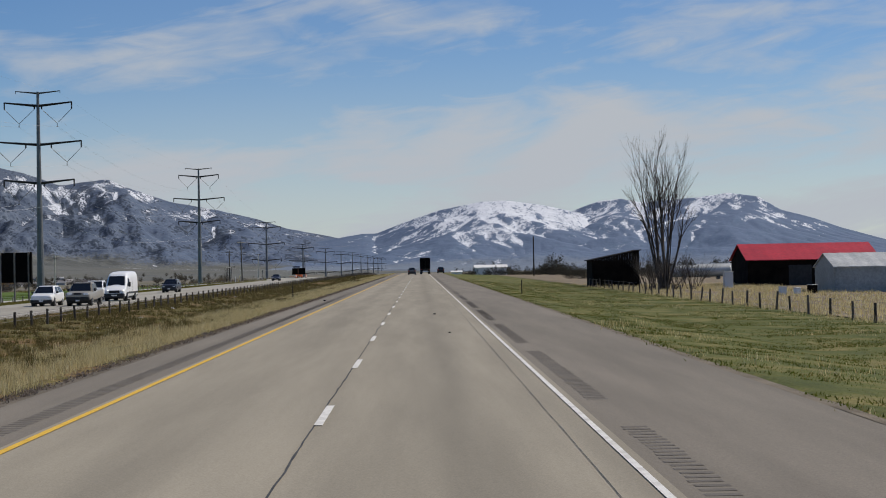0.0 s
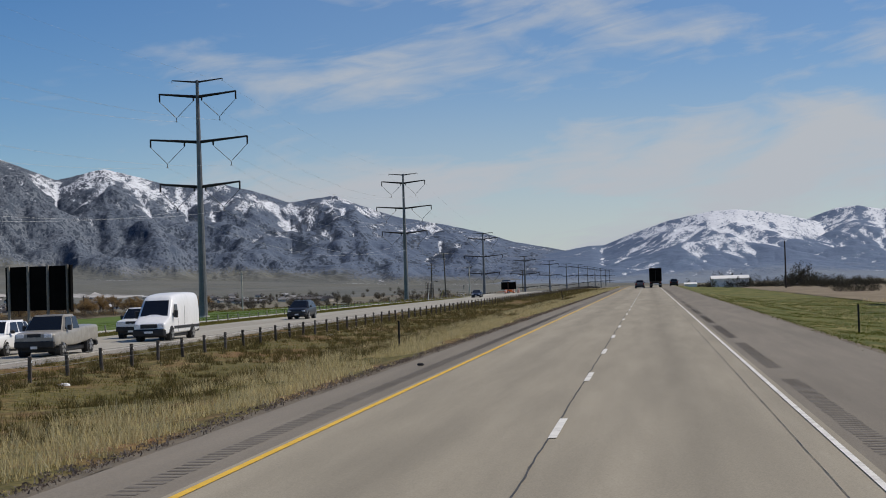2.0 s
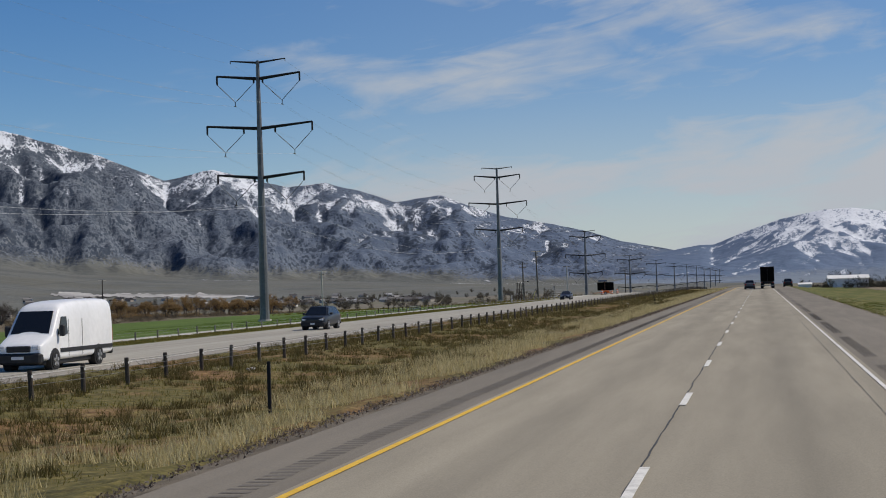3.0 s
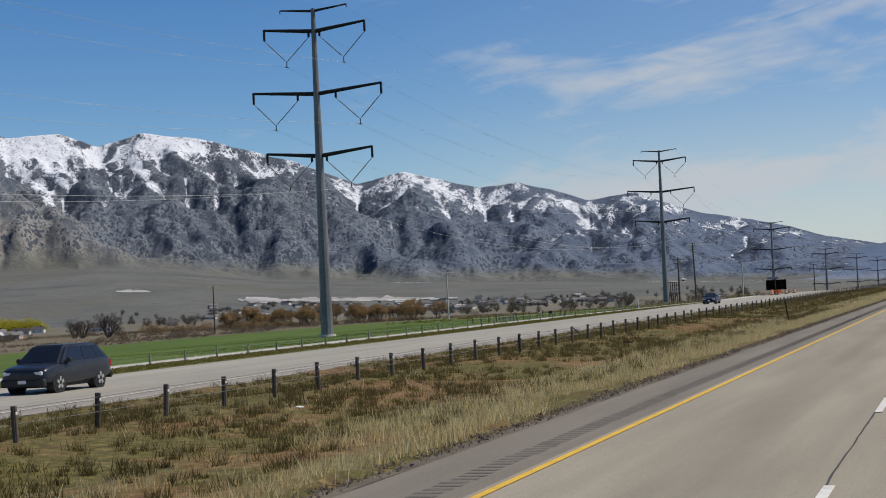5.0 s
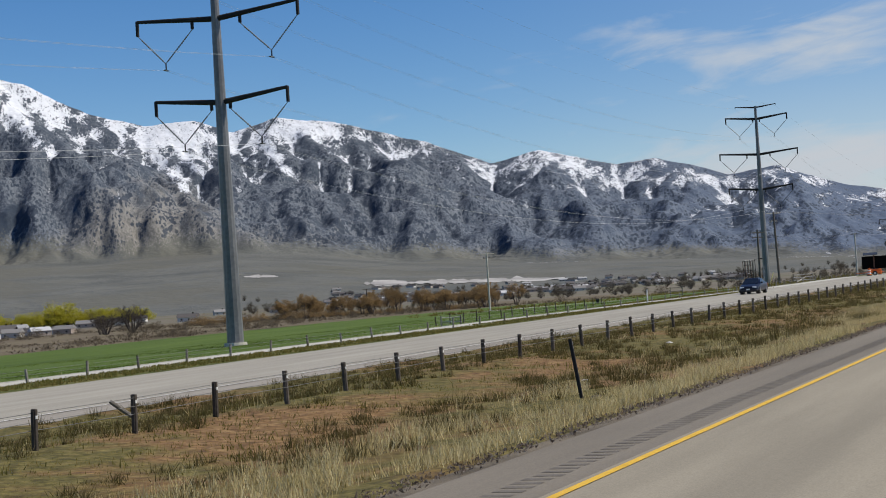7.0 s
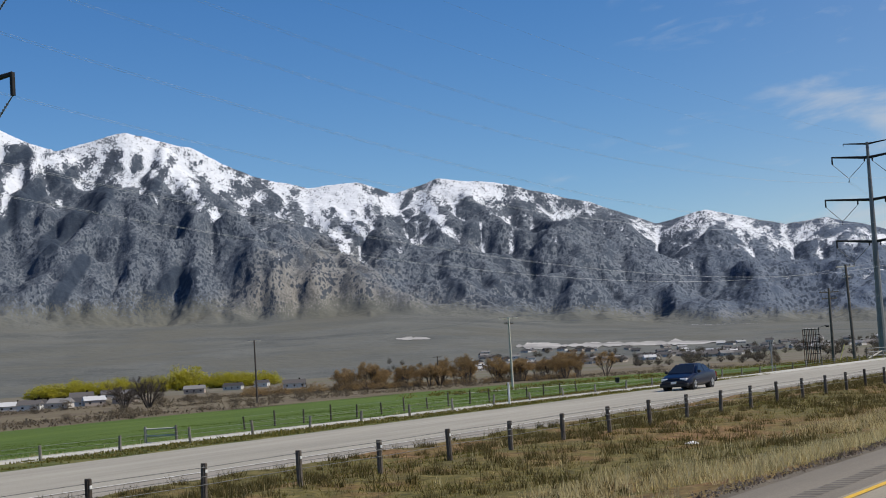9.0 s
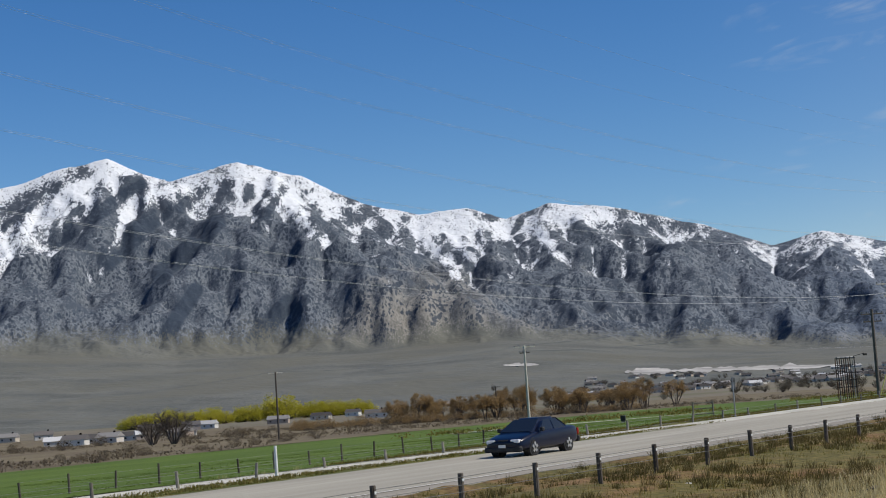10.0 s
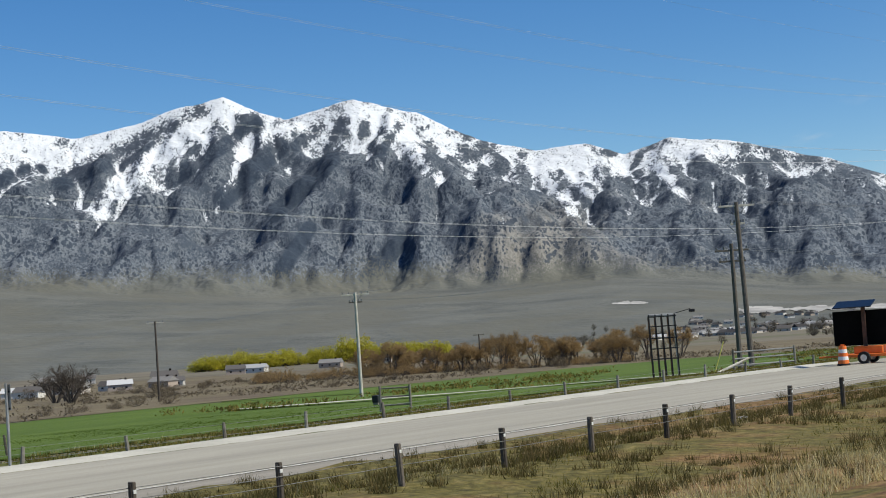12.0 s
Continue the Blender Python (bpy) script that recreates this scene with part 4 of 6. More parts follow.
def message_trailer(x, y):
    z = land(x, y) + 0.04
    s = thing("message_trailer", x, y, z, 8, "orange solar message board trailer with a black panel", "message sign")
    part("panel", box(B(), -0.1, 3.5, -0.12, 0.12, 0.95, 2.75, 0.03), M["sign_back"], s, "black message board seen from behind")
    part("mast", box(B(), 1.45, 1.65, -0.28, -0.13, 0.4, 2.9, 0.02), M["rust"], s)
    part("solar_panel", box(B(), 0.1, 2.1, -0.55, 0.55, 0, 0.06, 0.01, pose(0, -0.2, 3.05, 18, 0, 0)), M["glass_dark"], s)
    part("chassis", box(B(), 0.3, 2.9, -0.75, 0.75, 0.36, 0.52, 0.03), M["orange"], s)
    part("battery_box", box(B(), 1.0, 2.5, -0.5, 0.5, 0.52, 0.9, 0.04), M["orange"], s)
    for sx in (-0.85, 0.85):
        w = part("wheel", rod(B(), (1.6, sx - 0.1, 0.32), (1.6, sx + 0.1, 0.32), 0.32, 0.32, 18), M["rubber"], s)
        part("hub", rod(B(), (1.6, sx - 0.11, 0.32), (1.6, sx + 0.11, 0.32), 0.17, 0.17, 12), M["rim"], w)
    part("drawbar", rod(B(), (0.3, 0, 0.44), (-1.0, 0, 0.40), 0.05, 0.05, 8), M["orange"], s)
    for px in (0.4, 2.8):
        part("jack", rod(B(), (px, -0.75, 0.0), (px, -0.75, 0.7), 0.04, 0.04, 8), M["galvanised"], s)


message_trailer(-35.4, 451.7)


def traffic_drum(x, y):
    s = thing("traffic_drum", x, y, land(x, y) + 0.04, 0, "orange traffic drum with white bands on the shoulder", "traffic drum", "traffic drums")
    part("foot", rod(B(), (0, 0, 0), (0, 0, 0.1), 0.34, 0.32, 18), M["rubber"], s)
    z, r = 0.1, 0.285
    for k in range(5):
        part("band", rod(B(), (0, 0, z), (0, 0, z + 0.18), r, r - 0.014, 18), M["white_band"] if k in (1, 3) else M["orange"], s)
        z, r = z + 0.18, r - 0.02
    part("handle", box(B(), -0.1, 0.1, -0.02, 0.02, z, z + 0.07, 0.01), M["orange"], s)


for x, y in ((-34.3, 449.9), (-34.6, 462), (-34.4, 474), (-34.2, 487)):
    traffic_drum(x, y)


def pipe_rack(x, y):
    """Upright frame of steel bars on legs, by the farm gate."""
    z = land(x, y) - 0.1
    s = thing("bar_frame", x, y, z, 35, "rusty upright frame of steel bars standing on legs", "frame")
    for i in range(5):
        px = -0.86 + 0.43 * i
        part("upright", rod(B(), (px, -0.3, 0), (px - 0.08, -0.3, 4.7), 0.05, 0.045, 6), M["steel_dark"], s)
        part("upright", rod(B(), (px, 0.4, 0), (px - 0.08, 0.4, 4.6), 0.05, 0.045, 6), M["galvanised"] if i == 4 else M["rust"], s)
    for h in (1.7, 2.4, 3.1, 3.9, 4.55):
        for yy in (-0.3, 0.4):
            part("rail", rod(B(), (-0.96, yy, h), (0.9, yy, h), 0.035, 0.035, 6), M["steel_dark"], s)
    part("top_pipe", rod(B(), (-0.98, 0.05, 4.65), (0.92, 0.05, 4.6), 0.10, 0.11, 10), M["galvanised"], s)
    part("lamp_arm", rod(B(), (0.8, 0.05, 4.7), (1.9, 0.05, 4.95), 0.025, 0.025, 6), M["steel_dark"], s)
    part("lamp_head", box(B(), 1.8, 2.2, -0.07, 0.17, 4.72, 4.92, 0.04), M["steel_dark"], s)


pipe_rack(-55.0, 467.5)


def gate(x, y, w, h, turn, mat, label):
    s = thing("gate", x, y, land(x, y), turn, label, "gate", "farm gates")
    for px in (0, w):
        part("gate_post", rod(B(), (px, 0, -0.3), (px, 0, h + 0.1), 0.08, 0.075, 8), M["grey_wood"], s)
    for k in range(1, 4):
        part("gate_rail", rod(B(), (0, 0, h * k / 3 - 0.05), (w, 0, h * k / 3 - 0.05), 0.05, 0.05, 6), mat, s)


gate(-55.4, 346.8, 1.7, 1.1, 20, M["pale_wood"], "pale wooden corner brace of the farm fence")
gate(-47.5, 463, 4.6, 1.25, 62, M["galvanised"], "grey tubular farm gate beside the road")
gate(-62.0, 446, 1.8, 1.5, 30, M["grey_wood"], "small grey timber corral gate")


def plank_thing(name, a, b, r, mat, label, cat):
    a, b = Vector(a), Vector(b)
    t = thing(name, a.x, a.y, a.z, 0, label, cat)
    part("timber", rod(B(), (0, 0, 0), b - a, r, r * 0.8, 8), mat, t)


plank_thing("leaning_stake", (-52.6, 469.5, land(-52.6, 469.5)), (-51.9, 470, land(-52, 470) + 2.4), 0.05, plain((0.62, 0.55, 0.12), (0.72, 0.64, 0.2), 3), "yellow leaning stake beside the gate", "stake")
plank_thing("fallen_beam", (-46.2, 458.5, land(-46, 458) + 0.05), (-45.2, 460.6, land(-45, 460) + 0.75), 0.09, M["pale_wood"], "whitish propped timber beam beside the gate", "beam")
plank_thing("white_stake", (-40.9, 360.9, land(-41, 361)), (-40.9, 360.9, land(-41, 361) + 1.3), 0.07, M["white_band"], "white painted stake at the field edge", "stake")


def field_box(x, y):
    t = thing("water_trough", x, y, land(x, y), 20, "black plastic box standing in the field grass", "box")
    part("tub", box(B(), -0.26, 0.26, -0.26, 0.26, 0.25, 0.8, 0.05), M["trim_black"], t)
    part("stand", box(B(), -0.2, 0.2, -0.2, 0.2, -0.1, 0.25, 0.02), M["grey_wood"], t)


field_box(-79.5, 466.0)


# ---- fields and track ----
def span(a, b, step):
    n = max(1, int(round((b - a) / step)))
    return [a + (b - a) * i / n for i in range(n + 1)]


tagged(sheet("crop_field", [-150, -131, -112, -98, -84, -74, -65, -58, -54, -52, -50.2], span(150, 514, 7), 0.08, M["crop"], 0.10), "green field of young crop behind the wire fence", "field", kind="structure")
tagged(sheet("crop_field_far", [-150, -131, -112, -98, -84, -70, -60], span(516, 640, 8), 0.08, M["crop"], 0.10), "green crop field beyond the farm gate", "field", kind="structure")
verts, ys = [], span(150, 456, 6)
for y in ys:             # the track leaves the wire fence and joins the road's edge near the farm gate
    a, w = float(np.interp(y, (335, 395), (-44.0, -36.5))), float(np.interp(y, (335, 395), (6.0, 3.6)))
    for k in range(5):
        x = a - w * k / 4
        verts.append((x, y, land(x, y) + (0.0 if k in (0, 4) else 0.13) + 0.02 * noise.noise((x, y, 3))))
faces = [(j * 5 + i, j * 5 + i + 1, (j + 1) * 5 + i + 1, (j + 1) * 5 + i) for j in range(len(ys) - 1) for i in range(4)]
tagged(put("farm_track", mesh_of("farm_track", verts, faces, M["pale_gravel"], True)), "pale gravel farm track beside the wire fence", "track", kind="structure")
tagged(sheet("field_track", [-112, -98, -84, -70, -60, -50, -45], span(481, 484, 1), 0.20, M["pale_gravel"], 0.04), "pale dirt track along the end of the field", "track", kind="structure")
M["fallow"] = material("fallow_land", spotted((0.115, 0.088, 0.058), (0.175, 0.145, 0.085), 0.05, 2, 0.35, 0.65), 0.95, bump=(2, 0.6, 0.2))
tagged(sheet("fallow_field", [-700, -550, -400, -300, -220, -191, -170, -152], span(150, 900, 30), 0.05, M["fallow"], 0.15), "brown fallow field with scattered scrub", "field", kind="structure")
tagged(sheet("dry_pasture", [22.5, 26, 30, 37, 45, 80, 130, 200], span(0, 900, 10), 0.06, material("dry_pasture", spotted((0.15, 0.115, 0.07), (0.24, 0.19, 0.12), 0.3, 6), 0.95), 0.08), "dry tan pasture behind the verge fence", "field", kind="structure")


# ---- vehicles: each is built with its nose towards -y ----
def loft(stations, closed=True):
    """A skin through rings of equal length, capped at both ends."""
    b = B()
    rings = [[b.verts.new(p) for p in ring] for ring in stations]
    n = len(rings[0])
    for r, q in zip(rings, rings[1:]):
        for k in range(n):
            b.faces.new((r[k], r[(k + 1) % n], q[(k + 1) % n], q[k]))
    b.faces.new(list(reversed(rings[0])))
    b.faces.new(rings[-1])
    bmesh.ops.recalc_face_normals(b, faces=b.faces)
    return b


def smooth_body(ob, levels=2):
    """Rounds a lofted panel and shades it smooth, with sharp creases kept."""
    mod = ob.modifiers.new("round", "SUBSURF")
    mod.levels = mod.render_levels = levels
    ob.data.polygons.foreach_set("use_smooth", [True] * len(ob.data.polygons))
    return ob


def body_ring(y, w, z0, z1, z2, wt):
    """Sill, waist and top of the lower body at one station."""
    w, wt = w * 1.03, wt * 1.04
    return [(-w * 0.93, y, z0), (-w, y, z0 + 0.14), (-w * 1.005, y, (z0 + z1) / 2), (-w * 0.985, y, z1), (-wt, y, z2), (-wt * 0.5, y, z2 + 0.02),
            (wt * 0.5, y, z2 + 0.02), (wt, y, z2), (w * 0.985, y, z1), (w * 1.005, y, (z0 + z1) / 2), (w, y, z0 + 0.14), (w * 0.93, y, z0)]


def pane(corners, out=0.012):
    """A slab of glass over four corners of a cabin face."""
    b = B()
    c = [Vector(p) for p in corners]
    nrm = (c[1] - c[0]).cross(c[3] - c[0]).normalized() * out
    lo, hi = [b.verts.new(p - nrm * 0.3) for p in c], [b.verts.new(p + nrm) for p in c]
    b.faces.new(hi)
    b.faces.new(list(reversed(lo)))
    for k in range(4):
        b.faces.new((lo[k], lo[(k + 1) % 4], hi[(k + 1) % 4], hi[k]))
    bmesh.ops.recalc_face_normals(b, faces=b.faces)
    return b


def wheel(parent, x, y, r, width):
    s = 1 if x > 0 else -1
    b = B()
    rod(b, (x - width / 2, y, r), (x + width / 2, y, r), r, r, 28)
    es = [e for e in b.edges if abs(e.verts[0].co.x - e.verts[1].co.x) < 1e-4 and len(e.link_faces) == 2]
    bmesh.ops.bevel(b, geom=es, offset=0.035, segments=2, affect="EDGES")
    w = part("wheel", b, M["rubber"], parent)
    f = x + s * width / 2
    part("rim", rod(B(), (f - s * 0.05, y, r), (f + s * 0.012, y, r), r * 0.66, r * 0.62, 24), M["trim_black"], w)
    b = B()
    for k in range(5):
        a = 2 * math.pi * k / 5
        ca, sa = math.cos(a), math.sin(a)
        box(b, -0.015, 0.02, -0.055, 0.055, 0.0, r * 0.62, 0.0, Matrix.Translation((f + s * 0.012, y, r)) @ Matrix.Rotation(a, 4, "X"))
    part("hub_cover", b, M["rim"], w)
    return w


def quad_between(lo, hi, a, b, c, d):
    """Corners on a cabin face: fractions along (a, b) and up (c, d) of the face given by its low and high edges."""
    l0, l1, h0, h1 = Vector(lo[0]), Vector(lo[1]), Vector(hi[0]), Vector(hi[1])
    p = lambda u, v: (l0.lerp(l1, u)).lerp(h0.lerp(h1, u), v)
    return [p(a, c), p(b, c), p(b, d), p(a, d)]


def vehicle(name, x, y, turn, label, paint, spec):
    """spec: length L, half width w, stations of the lower body, cabin (y0, y1, y2, y3, belt, roof, roof half width), wheels, windows."""
    z = land(x, y) + 0.047
    v = thing(name, x, y, z, turn, label, "car" if name in ("sedan", "suv", "hatchback") else name.replace("_", " "), "vehicles on the road")
    w = spec["w"]
    body = part("body", loft([body_ring(*s) for s in spec["body"]]), paint, v)
    smooth_body(body)
    y0, y1, y2, y3, belt, roof, wr = spec["cabin"]
    wb = w * 0.97
    lo = [(-wb, y0, belt), (wb, y0, belt), (wb, y3, belt), (-wb, y3, belt)]
    hi = [(-wr, y1, roof), (wr, y1, roof), (wr, y2, roof), (-wr, y2, roof)]
    b = B()
    L4, H4 = [b.verts.new(p) for p in lo], [b.verts.new(p) for p in hi]
    b.faces.new(H4)
    b.faces.new(list(reversed(L4)))
    for k in range(4):
        b.faces.new((L4[k], L4[(k + 1) % 4], H4[(k + 1) % 4], H4[k]))
    bmesh.ops.recalc_face_normals(b, faces=b.faces)
    top = [e for e in b.edges if all(q.co.z > roof - 0.01 for q in e.verts)]
    up = [e for e in b.edges if abs(e.verts[0].co.z - e.verts[1].co.z) > 0.2]
    bmesh.ops.bevel(b, geom=top + up, offset=spec.get("round", 0.1), segments=4, affect="EDGES")
    cab = part("cabin", b, paint, v)
    cab.data.polygons.foreach_set("use_smooth", [True] * len(cab.data.polygons))
    cab.data.set_sharp_from_angle(angle=radians(35))
    part("windscreen", pane(quad_between((lo[0], lo[1]), (hi[0], hi[1]), 0.06, 0.94, spec.get("ws", 0.08), 0.9)), M["glass_dark"], v)
    if spec.get("rear_glass", True):
        part("rear_window", pane(quad_between((lo[2], lo[3]), (hi[2], hi[3]), 0.08, 0.92, 0.15, 0.88)), M["glass_dark"], v)
    for a0, a1 in spec["windows"]:
        c0, c1 = spec.get("wv", (0.1, 0.86))
        part("side_window", pane(quad_between((lo[1], lo[2]), (hi[1], hi[2]), a0, a1, c0, c1)), M["glass_dark"], v)
        part("side_window", pane(quad_between((lo[3], lo[0]), (hi[3], hi[0]), 1 - a1, 1 - a0, c0, c1)), M["glass_dark"], v)
    r, wy = spec["tyre"], spec["axles"]
    for ay in wy:
        for s in (-1, 1):
            part("wheel_arch", rod(B(), (s * (w - 0.3), ay, r * 1.02), (s * (w + 0.006), ay, r * 1.02), r * 1.16, r * 1.16, 24), M["trim_black"], v)
            wheel(v, s * (w - 0.09), ay, r, 0.22)
    f, hz = spec["nose"]
    for s in (-1, 1):
        hl = box(B(), s * (w - 0.34) - 0.2, s * (w - 0.34) + 0.2, f - 0.03, f + 0.3, hz, hz + spec.get("lamp_h", 0.17), 0.03)
        part("headlight", hl, M["lamp_clear"], v)
        part("mirror", box(B(), s * (w + 0.09) - 0.09, s * (w + 0.09) + 0.09, y0 + 0.42, y0 + 0.6, belt + 0.02, belt + spec.get("mirror_h", 0.18), 0.03), M["trim_black"], v)
        part("tail_light", box(B(), s * (w - 0.2) - 0.13, s * (w - 0.2) + 0.13, spec["L"] - 0.1, spec["L"] + 0.02, hz + 0.08, hz + 0.34, 0.02), M["lamp_red"], v)
    part("grille", box(B(), -(w - 0.66), w - 0.66, f - 0.03, f + 0.1, hz - 0.04, hz + spec.get("lamp_h", 0.17), 0.02), M["trim_black"], v)
    part("bumper", box(B(), -w * 0.95, w * 0.95, f - 0.07, f + 0.14, spec.get("bump_z", 0.26), hz - 0.12, 0.05), M[spec.get("bumper", "trim_black")], v)
    part("rear_bumper", box(B(), -w * 0.95, w * 0.95, spec["L"] - 0.1, spec["L"] + 0.06, 0.32, 0.58, 0.05), M["trim_black"], v)
    part("plate", box(B(), -0.16, 0.16, f - 0.085, f - 0.068, 0.38, 0.5, 0.004), M["white_band"], v)
    part("underbody", box(B(), -w * 0.85, w * 0.85, 0.5, spec["L"] - 0.5, 0.2, 0.45, 0.05), M["trim_black"], v)
    return v


PICKUP = dict(L=5.8, w=0.99, body=[(0.0, 0.9, 0.5, 0.9, 1.02, 0.85), (0.1, 0.97, 0.42, 0.98, 1.12, 0.9), (1.3, 0.99, 0.4, 1.05, 1.2, 0.93), (3.5, 0.99, 0.4, 1.08, 1.22, 0.96), (3.55, 0.99, 0.5, 1.18, 1.32, 0.98), (5.75, 0.99, 0.52, 1.2, 1.34, 0.98), (5.8, 0.98, 0.6, 1.2, 1.33, 0.97)],
              cabin=(1.15, 1.85, 3.3, 3.5, 1.15, 1.88, 0.78), windows=[(0.08, 0.5), (0.56, 0.92)], tyre=0.39, axles=(1.0, 4.6), nose=(0.04, 0.86), lamp_h=0.2, bump_z=0.42, bumper="trim_black", mirror_h=0.26)
SUV = dict(L=4.65, w=0.93, body=[(0.0, 0.78, 0.42, 0.7, 0.82, 0.68), (0.12, 0.89, 0.3, 0.8, 0.93, 0.78), (1.1, 0.93, 0.26, 0.96, 1.06, 0.85), (2.5, 0.93, 0.26, 1.0, 1.1, 0.88), (4.4, 0.93, 0.3, 1.05, 1.15, 0.88), (4.65, 0.86, 0.45, 1.02, 1.1, 0.8)],
           cabin=(0.95, 1.75, 3.95, 4.55, 1.03, 1.66, 0.66), windows=[(0.12, 0.42), (0.46, 0.72), (0.75, 0.9)], tyre=0.36, axles=(0.9, 3.65), nose=(0.05, 0.66), lamp_h=0.14)
SEDAN = dict(L=4.75, w=0.89, round=0.16, body=[(0.0, 0.62, 0.36, 0.54, 0.6, 0.5), (0.1, 0.80, 0.24, 0.62, 0.70, 0.66), (0.6, 0.88, 0.2, 0.74, 0.82, 0.76), (1.3, 0.89, 0.2, 0.85, 0.94, 0.8), (2.4, 0.89, 0.2, 0.89, 0.98, 0.82), (3.9, 0.89, 0.22, 0.94, 1.03, 0.8), (4.55, 0.85, 0.28, 0.94, 1.02, 0.74), (4.75, 0.7, 0.42, 0.84, 0.92, 0.6)],
             cabin=(1.0, 2.05, 3.3, 4.2, 0.9, 1.44, 0.62), windows=[(0.17, 0.49), (0.53, 0.82)], tyre=0.33, axles=(0.95, 3.7), nose=(0.06, 0.54), lamp_h=0.15, bump_z=0.2)
white = car_paint((0.80, 0.80, 0.79))


def van(x, y, label, paint):
    """A tall delivery van: one skin from the short sloping bonnet over the windscreen to the high roof."""
    v = thing("van", x, y, land(x, y) + 0.047, 0, label, "van", "vehicles on the road")
    rings = []
    for yy, w, z0, waist, top, wt in ((0.0, 0.80, 0.45, 0.72, 0.88, 0.60), (0.08, 0.92, 0.36, 0.84, 1.02, 0.74), (0.5, 0.98, 0.33, 1.0, 1.20, 0.82), (0.98, 1.0, 0.33, 1.12, 1.36, 0.84), (1.04, 1.0, 0.33, 1.16, 1.44, 0.84),
                                      (1.78, 1.0, 0.33, 1.55, 2.36, 0.76), (2.0, 1.0, 0.33, 1.65, 2.52, 0.76), (2.7, 1.0, 0.33, 1.7, 2.70, 0.78), (6.75, 1.0, 0.36, 1.7, 2.74, 0.78), (6.95, 0.97, 0.42, 1.7, 2.66, 0.76), (7.0, 0.93, 0.5, 1.68, 2.55, 0.72)):
        up = (wt + w) / 2 + 0.05
        half = [(w * 0.94, z0), (w, z0 + 0.14), (w, (z0 + waist) / 2), (w * 0.995, waist), (up, top - 0.22 * (top - waist)), (wt, top), (wt * 0.5, top + 0.03)]
        rings.append([(-a, yy, z) for a, z in half] + [(a, yy, z) for a, z in reversed(half)])
    smooth_body(part("body", loft(rings), paint, v), 2)
    part("windscreen", pane([(-0.80, 1.05, 1.40), (0.80, 1.05, 1.40), (0.70, 1.74, 2.27), (-0.70, 1.74, 2.27)], 0.05), M["glass_dark"], v)
    for s in (-1, 1):
        w = [(s * 1.0, 1.42, 1.36), (s * 1.0, 2.30, 1.36), (s * 0.945, 2.30, 2.06), (s * 0.945, 1.86, 2.06)]
        part("side_window", pane(w if s > 0 else w[::-1], 0.035), M["glass_dark"], v)
        part("mirror", box(B(), s * 1.16 - 0.1, s * 1.16 + 0.1, 1.42, 1.6, 1.3, 1.74, 0.04), M["trim_black"], v)
        part("headlight", box(B(), s * 0.70 - 0.17, s * 0.70 + 0.17, 0.0, 0.42, 0.80, 1.02, 0.06), M["lamp_clear"], v)
        part("rub_strip", box(B(), s * 1.012 - 0.015, s * 1.012 + 0.015, 1.62, 6.8, 0.66, 0.82, 0.01), M["trim_black"], v)
        for yy in (2.42, 3.75):
            part("door_seam", box(B(), s * 1.004 - 0.004, s * 1.004 + 0.004, yy, yy + 0.02, 0.5, 1.95), M["trim_black"], v)
        part("tail_light", box(B(), s * 0.88 - 0.07, s * 0.88 + 0.07, 6.93, 7.03, 0.9, 1.5, 0.02), M["lamp_red"], v)
        for ay in (1.12, 5.35):
            part("wheel_arch", rod(B(), (s * 0.7, ay, 0.40), (s * 1.014, ay, 0.40), 0.45, 0.45, 26), M["trim_black"], v)
            wheel(v, s * 0.92, ay, 0.37, 0.24)
    part("grille", box(B(), -0.50, 0.50, -0.04, 0.1, 0.74, 0.98, 0.04), M["trim_black"], v)
    part("bumper", box(B(), -0.93, 0.93, -0.09, 0.3, 0.28, 0.70, 0.07), M["trim_black"], v)
    part("plate", box(B(), -0.26, 0.26, -0.105, -0.088, 0.46, 0.58, 0.004), M["white_band"], v)
    part("rear_bumper", box(B(), -0.93, 0.93, 6.9, 7.08, 0.38, 0.62, 0.05), M["trim_black"], v)
    part("underbody", box(B(), -0.85, 0.85, 0.5, 6.5, 0.2, 0.45, 0.05), M["trim_black"], v)


van(-28.2, 150.8, "tall white delivery van driving on the far carriageway", white)
vehicle("pickup_truck", -27.6, 132.0, 0, "tan-grey pickup truck driving on the far carriageway", car_paint((0.30, 0.28, 0.245)), PICKUP)
vehicle("pickup_truck", -31.9, 158.8, 0, "white pickup truck with a dark grille on the road", white, PICKUP)
vehicle("suv", -31.0, 134.0, 0, "small white sport utility car on the far carriageway", white, SUV)
vehicle("suv", -31.4, 204.0, 0, "dark slate sport utility car on the far carriageway", car_paint((0.02, 0.023, 0.03)), SUV)
vehicle("sedan", -32.4, 364.4, 0, "dark navy sedan driving on the far carriageway", car_paint((0.002, 0.004, 0.018)), SEDAN)
vehicle("suv", -1.9, 393, 180, "dark grey car driving ahead in the lanes", car_paint((0.10, 0.10, 0.105)), SUV)
vehicle("suv", 5.6, 440, 180, "dark car far ahead near the shoulder", car_paint((0.02, 0.022, 0.026)), SUV)


